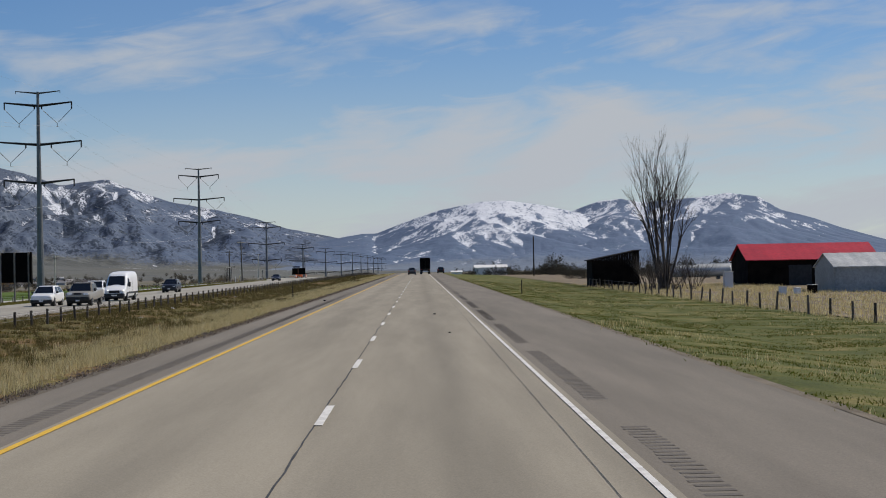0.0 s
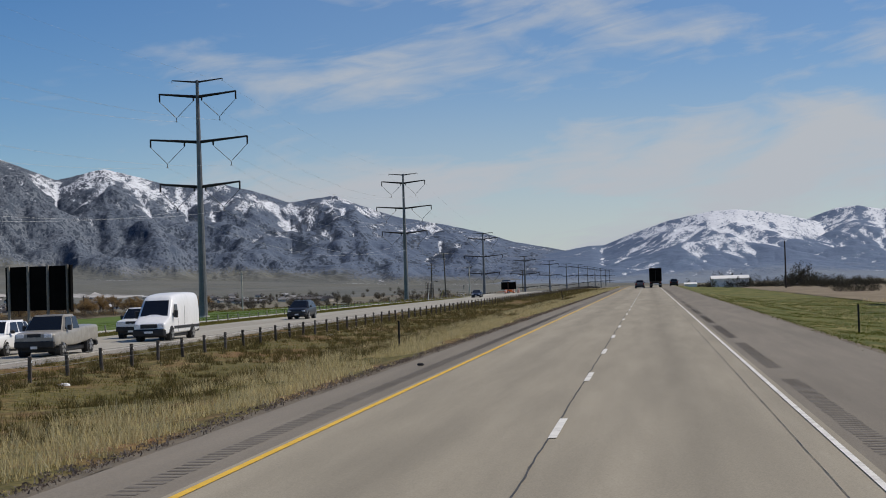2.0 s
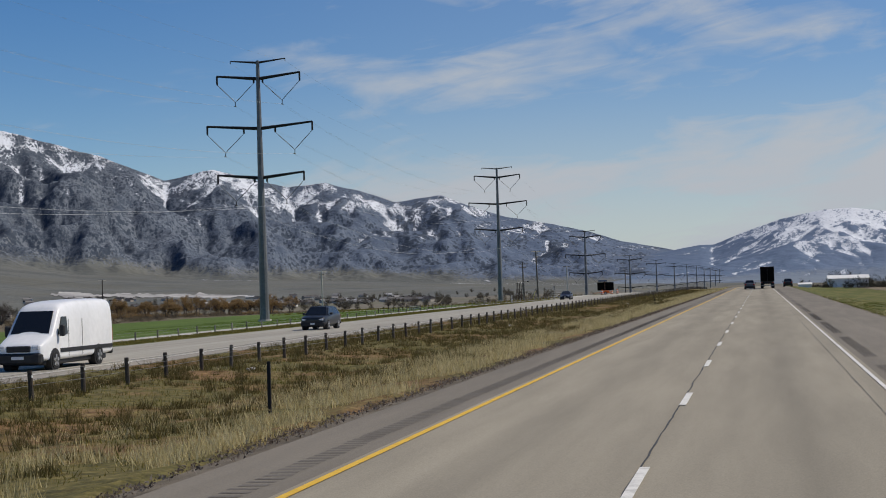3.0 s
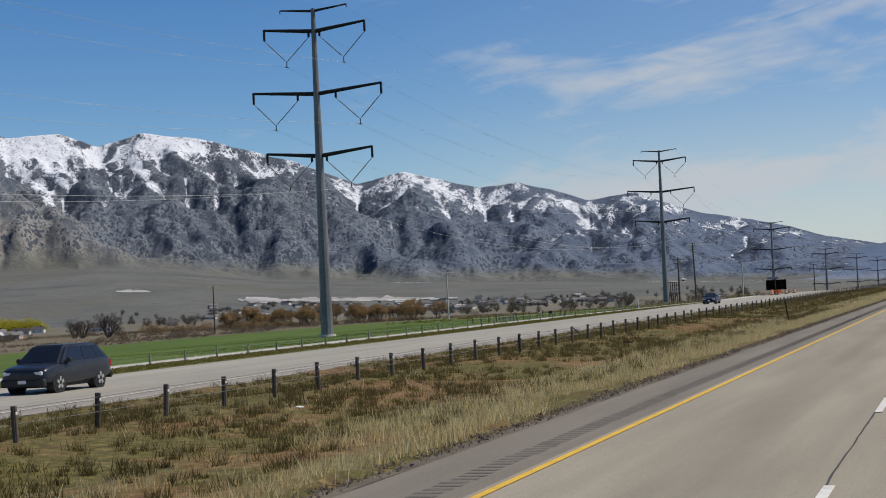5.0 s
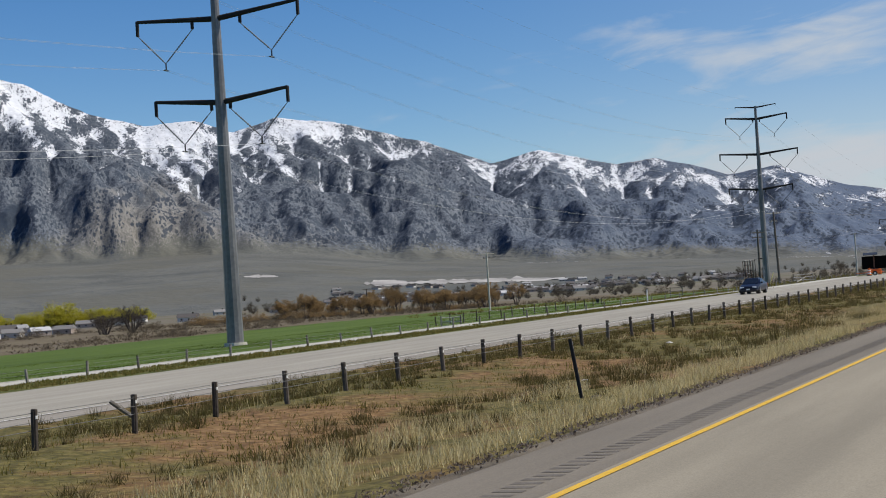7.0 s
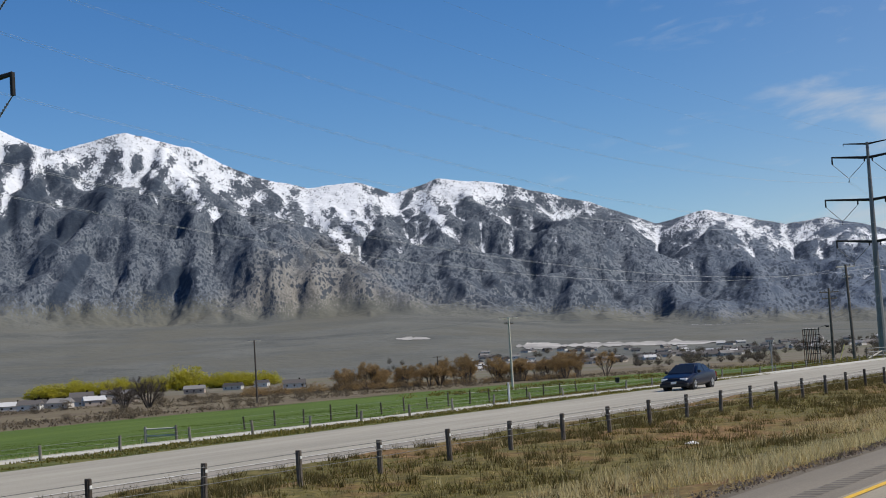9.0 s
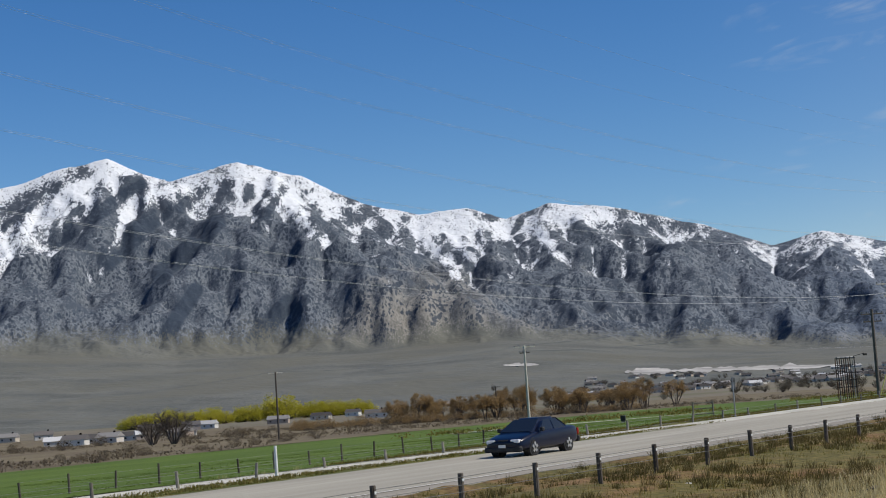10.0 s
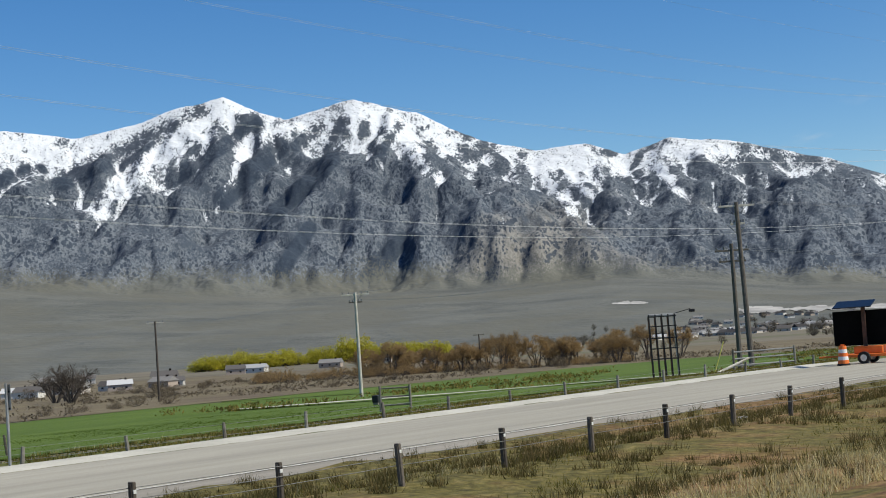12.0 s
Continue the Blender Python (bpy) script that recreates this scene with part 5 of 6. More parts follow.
def lorry(x, y):
    z = land(x, y) + 0.047
    v = thing("lorry", x, y, z, 0, "dark articulated lorry driving ahead in the lane", "lorry", "vehicles on the road")
    part("trailer_box", box(B(), -1.28, 1.28, 0, 13.5, 1.25, 4.05, 0.05), plain((0.022, 0.021, 0.02), (0.045, 0.043, 0.04), 0.8, 0.7), v)
    for s in (-1, 1):
        part("rear_door", box(B(), s * 0.63 - 0.6, s * 0.63 + 0.6, -0.05, -0.004, 1.35, 3.95, 0.01), M["sign_back"], v)
        part("tail_light", box(B(), s * 1.0 - 0.14, s * 1.0 + 0.14, -0.08, 0.0, 1.02, 1.16, 0.01), M["lamp_red"], v)
        part("mud_flap", box(B(), s * 0.9 - 0.3, s * 0.9 + 0.3, 0.5, 0.53, 0.25, 0.95, 0.005), M["rubber"], v)
        for yy in (1.2, 2.45, 10.2, 11.4, 14.8):
            wheel(v, s * 1.0, yy, 0.5, 0.5)
    part("chassis", box(B(), -0.55, 0.55, 0.1, 15.5, 0.85, 1.25, 0.03), M["steel_dark"], v)
    part("underride_bar", box(B(), -1.2, 1.2, -0.06, 0.06, 0.5, 0.62, 0.01), M["galvanised"], v)
    part("cab", box(B(), -1.2, 1.2, 13.7, 15.9, 0.8, 3.6, 0.12), M["trim_black"], v)


lorry(1.3, 400)


# ---- buildings ----
M["barn_wood"] = plain((0.007, 0.0055, 0.0045), (0.016, 0.012, 0.009), 0.8, 0.95, 0, 8, 0.05)
M["red_metal"] = material("red_metal_roof", spotted((0.36, 0.010, 0.016), (0.47, 0.018, 0.026), 0.25, 3), 0.45, 0.0, 0.4)
M["grey_metal"] = material("grey_metal_siding", spotted((0.26, 0.275, 0.27), (0.34, 0.35, 0.345), 0.4, 5), 0.5, 0.2, 0.4)
M["tin_roof"] = material("weathered_tin", spotted((0.36, 0.37, 0.35), (0.48, 0.48, 0.46), 0.4, 4), 0.5, 0.2, 0.4)
M["white_wall"] = plain((0.66, 0.65, 0.62), (0.78, 0.77, 0.74), 0.4, 0.8)
M["house_wall"] = random_tint([(0.0, (0.46, 0.44, 0.40)), (0.35, (0.60, 0.58, 0.54)), (0.7, (0.34, 0.27, 0.22)), (1.0, (0.50, 0.45, 0.38))], 0.85, False)
M["house_roof"] = random_tint([(0.0, (0.04, 0.037, 0.037)), (0.6, (0.13, 0.12, 0.115)), (0.8, (0.22, 0.21, 0.20)), (1.0, (0.55, 0.55, 0.55))], 0.85, False)


def gabled(name, x0, x1, y0, y1, z0, eave, ridge, wall, roof, label, rib=0.0, over=0.35, openings=()):
    """A building with its ridge along x: four walls with thickness, gable ends and two roof slabs."""
    h = thing(name, (x0 + x1) / 2, (y0 + y1) / 2, z0, 0, label, "building")
    a, c = (x1 - x0) / 2, (y1 - y0) / 2
    e, r = eave - z0, ridge - z0
    for s in (-1, 1):
        part("long_wall", box(B(), -a, a, s * c - 0.1, s * c + 0.1, -0.3, e), wall, h)
        b = B()
        prof = [(-c, -0.3), (c, -0.3), (c, e), (0, r), (-c, e)]
        f0, f1 = [b.verts.new((s * a - 0.1, p, q)) for p, q in prof], [b.verts.new((s * a + 0.1, p, q)) for p, q in prof]
        b.faces.new(f0)
        b.faces.new(list(reversed(f1)))
        for k in range(5):
            b.faces.new((f0[k], f0[(k + 1) % 5], f1[(k + 1) % 5], f1[k]))
        bmesh.ops.recalc_face_normals(b, faces=b.faces)
        part("gable_wall", b, wall, h)
        b = B()
        n = max(1, int((x1 - x0) / 0.6)) if rib else 1
        pts = [(-a - over + (2 * a + 2 * over) * i / n) for i in range(n + 1)]
        drop = over * (r - e) / c
        rows = []
        for i, px in enumerate(pts):
            up = rib if i % 2 else 0.0
            rows.append([b.verts.new((px, s * (c + over), e - drop + 0.02 + up)), b.verts.new((px, 0, r + 0.02 + up)), b.verts.new((px, 0, r + 0.12 + up)), b.verts.new((px, s * (c + over), e - drop + 0.12 + up))])
        for q, p in zip(rows, rows[1:]):
            for k in range(4):
                b.faces.new((q[k], q[(k + 1) % 4], p[(k + 1) % 4], p[k]))
        b.faces.new(rows[0])
        b.faces.new(list(reversed(rows[-1])))
        bmesh.ops.recalc_face_normals(b, faces=b.faces)
        part("roof_slope", b, roof, h)
    for ox0, ox1, oz0, oz1, kind in openings:
        part(kind, box(B(), ox0 - a, ox1 - a, -c - 0.16, -c - 0.103, oz0, oz1, 0.01), M["trim_black"] if kind == "door" else M["glass_dark"], h)
    return h


gabled("barn", 42.7, 59.5, 211, 222, -1.4, 2.05, 4.05, M["barn_wood"], M["red_metal"], "dark timber barn with a bright red metal roof", 0.012, 0.4,
       [(5.2, 8.2, 0.0, 2.7, "door")])
gabled("metal_shed", 41.4, 53.5, 162, 170, -1.35, 1.2, 2.5, M["grey_metal"], M["tin_roof"], "grey metal shed with a pale tin roof", 0.025, 0.25)


def lean_to(x0, x1, y0, y1, z0, low, high):
    h = thing("open_shed", (x0 + x1) / 2, (y0 + y1) / 2, z0, 0, "dark weathered timber shed with a sloping roof", "building")
    a, c = (x1 - x0) / 2, (y1 - y0) / 2
    n = 18
    for i in range(n):
        px = -a + 2 * a * i / n
        top = low + (high - low) * (i + 0.5) / n - z0 + 0.02
        part("board", box(B(), px + 0.008, px + 2 * a / n - 0.008, -c - 0.02 + random.uniform(-0.01, 0.01), -c + 0.02, -0.2, top, 0.004), M["barn_wood"], h)
    for s, t in ((-1, low), (1, high)):
        part("end_wall", box(B(), s * a - 0.05, s * a + 0.05, -c + 0.03, c, -0.2, t - z0 - 0.05), M["barn_wood"], h)
    part("back_wall", box(B(), -a, a, c, c + 0.06, -0.2, low - z0), M["barn_wood"], h)
    b = B()
    v = [b.verts.new(p) for p in ((-a - 0.3, -c - 0.3, low - z0 - 0.05), (a + 0.3, -c - 0.3, high - z0 + 0.05), (a + 0.3, c + 0.3, high - z0 + 0.05), (-a - 0.3, c + 0.3, low - z0 - 0.05))]
    w = [b.verts.new(q.co + Vector((0, 0, 0.12))) for q in v]
    b.faces.new(list(reversed(v)))
    b.faces.new(w)
    for k in range(4):
        b.faces.new((v[k], v[(k + 1) % 4], w[(k + 1) % 4], w[k]))
    part("roof", b, M["barn_wood"], h)


lean_to(22.0, 27.9, 207, 214, -1.1, 2.35, 3.5)
gabled("white_shed", 20.0, 31.5, 588, 595, land(26, 590), 1.0, 1.9, M["white_wall"], M["white_wall"], "long low white shed beyond the pasture")
gabled("white_shed", 12.5, 16.5, 640, 645, land(14, 642), -0.7, -0.2, M["white_wall"], M["white_wall"], "small low white shed beside the road ahead")


def crate(x, y, w, h, mat, label):
    z = land(x, y) + 0.06
    c = thing("crate", x, y, z, random.uniform(-25, 25), label, "box", "boxes by the barn")
    part("box_side", box(B(), -w / 2, w / 2, -w / 2, w / 2, 0.0, h, 0.02), mat, c)
    part("lid", box(B(), -w / 2 - 0.03, w / 2 + 0.03, -w / 2 - 0.03, w / 2 + 0.03, h, h + 0.06, 0.01), M["tin_roof"], c)


crate(33.4, 150, 0.6, 0.7, M["white_wall"], "white wooden box standing in dry grass")
crate(35.2, 152, 0.5, 0.55, M["white_wall"], "white wooden box standing in dry grass")
crate(37.6, 156, 0.7, 0.8, M["barn_wood"], "dark wooden box standing in dry grass")
crate(36.0, 190, 1.0, 1.9, M["white_wall"], "tall white box beside the silver tanks")


def tank(x, y, z, length, r):
    t = thing("storage_tank", x, y, z, 0, "long silver storage tank lying on cradles", "tank")
    b = B()
    rod(b, (-length / 2, 0, r + 0.5), (length / 2, 0, r + 0.5), r, r, 24)
    part("shell", b, M["tin_roof"], t)
    for s in (-1, 1):
        b = B()
        bmesh.ops.create_uvsphere(b, u_segments=20, v_segments=10, radius=r, matrix=Matrix.Translation((s * length / 2, 0, r + 0.5)) @ Matrix.Diagonal((0.35, 1, 1, 1)))
        part("end_cap", b, M["tin_roof"], t)
        part("cradle", box(B(), s * length * 0.3 - 0.2, s * length * 0.3 + 0.2, -r, r, -0.2, 0.7, 0.02), M["grey_wood"], t)


tank(52.0, 300, land(52, 300), 10.5, 1.1)
tank(62.0, 330, land(62, 330), 11.5, 1.2)


def house(length, depth, high, roof_rise, label):
    """A far house: walls, roof slopes, chimney, windows."""
    h = thing("house", 0, 0, 0, 0, label, "house", "far houses")
    a, c = length / 2, depth / 2
    part("wall", box(B(), -a, a, -c, c, -1.5, high), M["house_wall"], h)
    b = B()
    p = [b.verts.new(q) for q in ((-a - 0.4, -c - 0.4, high), (a + 0.4, -c - 0.4, high), (a + 0.4, c + 0.4, high), (-a - 0.4, c + 0.4, high), (-a - 0.2, 0, high + roof_rise), (a + 0.2, 0, high + roof_rise))]
    for q in ((0, 1, 5, 4), (2, 3, 4, 5), (0, 4, 3), (1, 2, 5), (0, 3, 2, 1)):
        b.faces.new([p[k] for k in q])
    bmesh.ops.recalc_face_normals(b, faces=b.faces)
    r = part("roof", b, M["house_roof"], h)
    part("chimney", box(B(), a * 0.4, a * 0.4 + 0.7, -0.3, 0.4, high + roof_rise * 0.5, high + roof_rise + 0.6), M["barn_wood"], r)
    n = max(2, int(length / 3.5))
    for k in range(n):
        px = -a + (k + 0.5) * length / n
        part("window", box(B(), px - 0.45, px + 0.45, -c - 0.06, -c - 0.01, 0.95, 1.75, 0.02), M["glass_dark"], h)
    return h


long_house = house(11, 7, 2.4, 1.9, "long pale single-storey house beyond the fields")
long_house.matrix_world = pose(-454, 938, land(-454, 938), 0, 0, 35)
small_house = house(9, 7, 2.6, 2.0, "small pale farmhouse beyond the fields")
small_house.matrix_world = pose(-440, 770, land(-440, 770), 0, 0, 40)


def fan_at(x, y):
    """Ground height on the lower slopes of the range."""
    r = math.hypot(x - HUB[0], y - HUB[1])
    az = math.degrees(math.atan2(x - HUB[0], y - HUB[1]))
    if r < FAN_R[0]:
        return land(x, y)
    zf = FAN_R[1] * math.tan(radians(float(np.interp(az, *zip(*FOOT)))))
    return max(land(x, y), fan(x, y, (r - FAN_R[0]) / (FAN_R[1] - FAN_R[0]), zf, 3.7))


for x, y, turn, src in ((-330, 626, 30, small_house), (-345, 634, 42, long_house), (-336, 645, 20, small_house), (-350, 652, 36, long_house), (-338, 662, 50, small_house), (-352, 672, 30, long_house), (-342, 681, 15, small_house),
                        (-349, 690, 40, long_house), (-471, 743, 30, small_house), (-462, 752, 50, small_house), (-410, 776, 44, small_house), (-402, 817, 30, long_house), (-424, 800, 25, long_house), (-475, 1044, 40, small_house), (-430, 880, 20, long_house), (-398, 972, 15, small_house), (46, 1055, 10, small_house), (75, 960, 0, long_house), (98, 1060, 0, small_house), (-465, 950, 20, small_house), (-360, 1000, 20, long_house)):
    if x < -355:
        x, y = x * 1.35, 372 + (y - 372) * 1.35
    copy_thing(src, pose(x, y, fan_at(x, y), 0, 0, turn) @ Matrix.Diagonal((0.72, 0.72, 0.66, 1)) if -355 < x < -300 else pose(x, y, fan_at(x, y), 0, 0, turn))


rng = random.Random(5)
for k in range(170):
    az, r = radians(rng.uniform(-28, -13)), rng.uniform(1180, 2000)
    x, y = HUB[0] + r * math.sin(az), HUB[1] + r * math.cos(az)
    copy_thing(rng.choice((long_house, small_house, small_house)), pose(x, y, fan_at(x, y) - 0.5, 0, 0, rng.uniform(-30, 60)))


def pale_cut(az0, az1, r0, r1, seed):
    """A bare gravel pit on the lower slope, with a ragged outline."""
    verts, faces, n, m = [], [], 24, 5
    for i in range(n + 1):
        for j in range(m + 1):
            az = radians(az0 + (az1 - az0) * i / n)
            mid, half = (r0 + r1) / 2, (r1 - r0) / 2 * (0.25 + 0.75 * math.sin(math.pi * i / n)) * (1 + 1.1 * noise.noise((i * 0.45, seed, 0)))
            r = mid + half * (2 * j / m - 1)
            x, y = HUB[0] + r * math.sin(az), HUB[1] + r * math.cos(az)
            verts.append((x, y, fan_at(x, y) + 0.7))
    faces = [(i * (m + 1) + j, i * (m + 1) + j + 1, (i + 1) * (m + 1) + j + 1, (i + 1) * (m + 1) + j) for i in range(n) for j in range(m)]
    tagged(put("gravel_pit", mesh_of("gravel_pit", verts, faces, M["pit"], True)), "pale bare gravel pit on the lower slope", "gravel pit", kind="structure")


M["pit"] = material("bare_gravel_pit", spotted((0.25, 0.24, 0.225), (0.50, 0.48, 0.45), 0.014, 0.08), 0.95)
pale_cut(-26.4, -24.6, 2060, 2330, 1)
pale_cut(-24.8, -22.0, 2110, 2280, 2)
pale_cut(-22.6, -19.2, 2130, 2330, 4)
pale_cut(-30.6, -29.4, 2420, 2500, 3)


# ---- trees and shrubs ----
def limb(verts, faces, a, b, r0, r1, n=5):
    d = (b - a).normalized()
    s = d.orthogonal().normalized()
    t = d.cross(s)
    k = len(verts)
    for p, r in ((a, r0), (b, r1)):
        for i in range(n):
            q = 2 * math.pi * i / n
            verts.append(tuple(p + s * (r * math.cos(q)) + t * (r * math.sin(q))))
    faces += [(k + i, k + (i + 1) % n, k + n + (i + 1) % n, k + n + i) for i in range(n)]


def grow(rng, start, way, length, radius, depth, out, spread, upward, kids):
    """Branches of a bare tree; out[0] thick limbs, out[1] twigs, out[2] the twigs' ends."""
    p, w, r = start, way.normalized(), radius
    steps = 4 if depth > 1 else 3
    for i in range(steps):
        w = (w + Vector((rng.gauss(0, 0.09), rng.gauss(0, 0.09), rng.gauss(0, 0.05) + upward))).normalized()
        q = p + w * (length / steps)
        r2 = r * 0.84
        v, f = out[0] if r > 0.045 else out[1]
        limb(v, f, p, q, r, r2, 6 if r > 0.1 else 4 if r > 0.03 else 3)
        if depth > 0 and i > 0:
            for _ in range(kids):
                side = Vector((rng.gauss(0, 1), rng.gauss(0, 1), rng.gauss(0, 0.35)))
                side = (side - w * side.dot(w)).normalized()
                grow(rng, q, w + side * spread * rng.uniform(0.6, 1.3), length * rng.uniform(0.45, 0.66) * (1.12 - 0.2 * i), r2 * 0.55, depth - 1, out, spread, upward, kids)
        p, r = q, r2
    out[2].append(p)


def bare_tree(name, x, y, stems, height, radius, depth, spread, upward, fan_out, kids, seed, label, mat_trunk, mat_twig, lean=0.0):
    rng = random.Random(seed)
    t = thing(name, x, y, land(x, y) - 0.1, 0, label, "tree", "trees and shrubs")
    out = [([], []), ([], []), []]
    for k in range(stems):
        a = 2 * math.pi * k / stems + rng.uniform(-0.4, 0.4)
        d = fan_out * rng.uniform(0.4, 1.0)
        grow(rng, Vector((0.35 * math.cos(a), 0.35 * math.sin(a), 0)), Vector((d * math.cos(a) + lean, d * math.sin(a), 1)), height * (0.62 + 0.38 * ((k * 3) % stems) / (stems - 1)), radius * rng.uniform(0.6, 1.0), depth, out, spread, upward, kids)
    put("trunk", mesh_of("trunk", *out[0], mat_trunk), t)
    put("crown", mesh_of("crown", *out[1], mat_twig), t)
    return t


M["bark"] = plain((0.055, 0.045, 0.037), (0.11, 0.09, 0.075), 1.5, 0.95, 0, 10)
M["twig"] = plain((0.05, 0.04, 0.032), (0.10, 0.08, 0.062), 1.5, 0.95)
bare_tree("poplar_tree", 27.6, 184, 13, 13.2, 0.17, 3, 0.40, 0.075, 0.20, 2, 5, "tall bare poplar with many upright grey stems", M["bark"], M["twig"])
for k, (x, y) in enumerate(((25.2, 178), (29.5, 186), (32, 189), (24.0, 172), (26.4, 182), (28.4, 183), (30.6, 184), (27.2, 187))):
    bare_tree("bare_shrub", x, y, 11, 3.6, 0.05, 2, 0.6, 0.03, 0.6, 2, 30 + k, "bare brown thicket under the poplar", M["bark"], M["twig"])
bare_tree("old_orchard_tree", -232, 560, 9, 6.6, 0.30, 3, 0.95, 0.0, 0.75, 3, 8, "gnarled bare dark tree at the field edge", M["bark"], M["twig"])
bare_tree("old_orchard_tree", -244, 566, 8, 5.4, 0.26, 3, 0.95, 0.0, 0.8, 3, 9, "gnarled bare dark tree at the field edge", M["bark"], M["twig"])
bare_tree("old_orchard_tree", -252, 575, 7, 4.4, 0.22, 3, 0.95, 0.0, 0.8, 3, 10, "gnarled bare dark tree at the field edge", M["bark"], M["twig"])


def leafy(name, height, width, clumps, leaf, seed, mat, label, squat=0.5):
    """A shrub or small tree: stems and many small leaf faces gathered in uneven clumps."""
    rng = random.Random(seed)
    t = thing(name, 0, 0, 0, 0, label, "tree", "trees and shrubs")
    v, f = [], []
    tv, tf = [], []
    centres = []
    for k in range(clumps):
        a, d = rng.uniform(0, 6.283), math.sqrt(rng.random()) * width / 2
        h = height * rng.uniform(0.25, 1.0) * (1 - 0.55 * (2 * d / width) ** 2)
        centres.append(Vector((d * math.cos(a), d * math.sin(a), h)))
        limb(tv, tf, Vector((rng.uniform(-0.2, 0.2), rng.uniform(-0.2, 0.2), -0.3)), centres[-1] * 0.92, 0.03 * height / 4, 0.012 * height / 4, 4)
    for c in centres:
        rad = height * rng.uniform(0.09, 0.2)
        for _ in range(26):
            o = Vector((rng.gauss(0, 1), rng.gauss(0, 1), rng.gauss(0, squat + 0.3))) * rad * 0.6
            n = Vector((rng.gauss(0, 1), rng.gauss(0, 1), rng.gauss(0, 1))).normalized()
            s = n.orthogonal().normalized() * leaf * rng.uniform(0.5, 1.2)
            w = n.cross(s) * rng.uniform(0.4, 0.9)
            p, k = c + o, len(v)
            p.z = max(p.z, 0.05)
            v += [tuple(p - s), tuple(p + w), tuple(p + s), tuple(p - w)]
            f.append((k, k + 1, k + 2, k + 3))
    put("trunk", mesh_of("trunk", tv, tf, M["bark"]), t)
    put("crown", mesh_of("crown", v, f, mat), t)
    return t


M["willow"] = random_tint([(0.0, (0.32, 0.30, 0.03)), (0.5, (0.47, 0.43, 0.045)), (1.0, (0.60, 0.54, 0.10))], 0.8)
M["redbrush"] = random_tint([(0.0, (0.17, 0.11, 0.05)), (0.5, (0.31, 0.205, 0.095)), (1.0, (0.44, 0.32, 0.165))], 0.9)
M["brownbrush"] = random_tint([(0.0, (0.09, 0.07, 0.048)), (0.6, (0.17, 0.135, 0.09)), (1.0, (0.25, 0.205, 0.14))], 0.9)
M["darktree"] = random_tint([(0.0, (0.06, 0.055, 0.042)), (0.6, (0.115, 0.10, 0.075)), (1.0, (0.18, 0.155, 0.115))], 0.9)


def scatter(kinds, places, seed):
    """Copies of a few built shrubs at their places, each turned and sized a little differently."""
    rng = random.Random(seed)
    first = {}
    for x, y, size in places:
        src = rng.choice(kinds)
        m = pose(x, y, fan_at(x, y) - 0.1, 0, 0, rng.uniform(0, 360)) @ Matrix.Diagonal((size * rng.uniform(0.9, 1.15), size * rng.uniform(0.9, 1.15), size * rng.uniform(0.85, 1.15), 1))
        if src not in first:
            first[src] = True
            src.matrix_world = m
        else:
            ob = copy_thing(src, m)
            ob.matrix_world = m


rng = random.Random(9)
def twiggy(name, height, width, stems, twigs, seed, mat, label):
    """A bare round-crowned tree: forking limbs, and a haze of fine twigs round their ends."""
    rng = random.Random(seed)
    t = thing(name, 0, 0, 0, 0, label, "tree", "trees and shrubs")
    out = [([], []), ([], []), []]
    for k in range(stems):
        a = 2 * math.pi * k / stems + rng.uniform(-0.5, 0.5)
        lean = rng.uniform(0.15, 0.5) * width / height
        grow(rng, Vector((0.3 * math.cos(a), 0.3 * math.sin(a), -0.3)), Vector((lean * math.cos(a), lean * math.sin(a), 1)), height * rng.uniform(0.6, 0.85), height * 0.022, 2, out, 0.75, 0.03, 2)
    v, f = [], []
    for p in out[2]:
        for _ in range(twigs):
            w = Vector((rng.gauss(0, 1), rng.gauss(0, 1), rng.gauss(0.55, 0.8))).normalized() * height * rng.uniform(0.05, 0.13)
            q = p + Vector((rng.gauss(0, 1), rng.gauss(0, 1), rng.gauss(0, 0.8))) * height * 0.035
            q.z = max(q.z, 0.1)
            side = w.orthogonal().normalized() * height * 0.0042
            n = len(v)
            v += [tuple(q - side), tuple(q + side), tuple(q + w)]
            f.append((n, n + 1, n + 2))
    put("trunk", mesh_of("trunk", out[0][0] + out[1][0], out[0][1] + [tuple(i + len(out[0][0]) for i in g) for g in out[1][1]], M["bark"]), t)
    put("crown", mesh_of("crown", v, f, mat), t)
    return t


willows = [leafy("willow_tree", 8.5, 10, 90, 0.30, 40 + k, M["willow"], "yellow-green budding willow in a far row") for k in range(3)]
row = [(-821 + 3.1 * k + rng.uniform(-5, 5), 1145 + 2.8 * k + rng.uniform(-5, 5), rng.uniform(1.1, 1.6)) for k in range(27)] + [(-745, 1212, 2.3), (-736, 1220, 2.1)] + \
      [(-728 + 3.2 * k, 1229 + 2.6 * k, rng.uniform(1.15, 1.55)) for k in range(12)]
scatter(willows, row, 1)
reds = [twiggy("brush_tree", 8.0, 8.5, 5, 26, 50 + k, M["redbrush"], "rust-brown leafless round-crowned tree at the field edge") for k in range(4)]
scatter(reds, [(-240 + 1.65 * k + rng.uniform(-3, 3), 658 + rng.uniform(-14, 14), rng.uniform(0.45, 0.7) + 0.4 * max(0.0, noise.noise((k * 0.25, 3.1, 0)) + 0.2)) for k in range(0, 44)], 2)
lows = [leafy("brush_thicket", 3.4, 6.5, 70, 0.10, 55 + k, M["redbrush"], "low orange-brown leafless thicket at the field edge", 0.6) for k in range(2)]
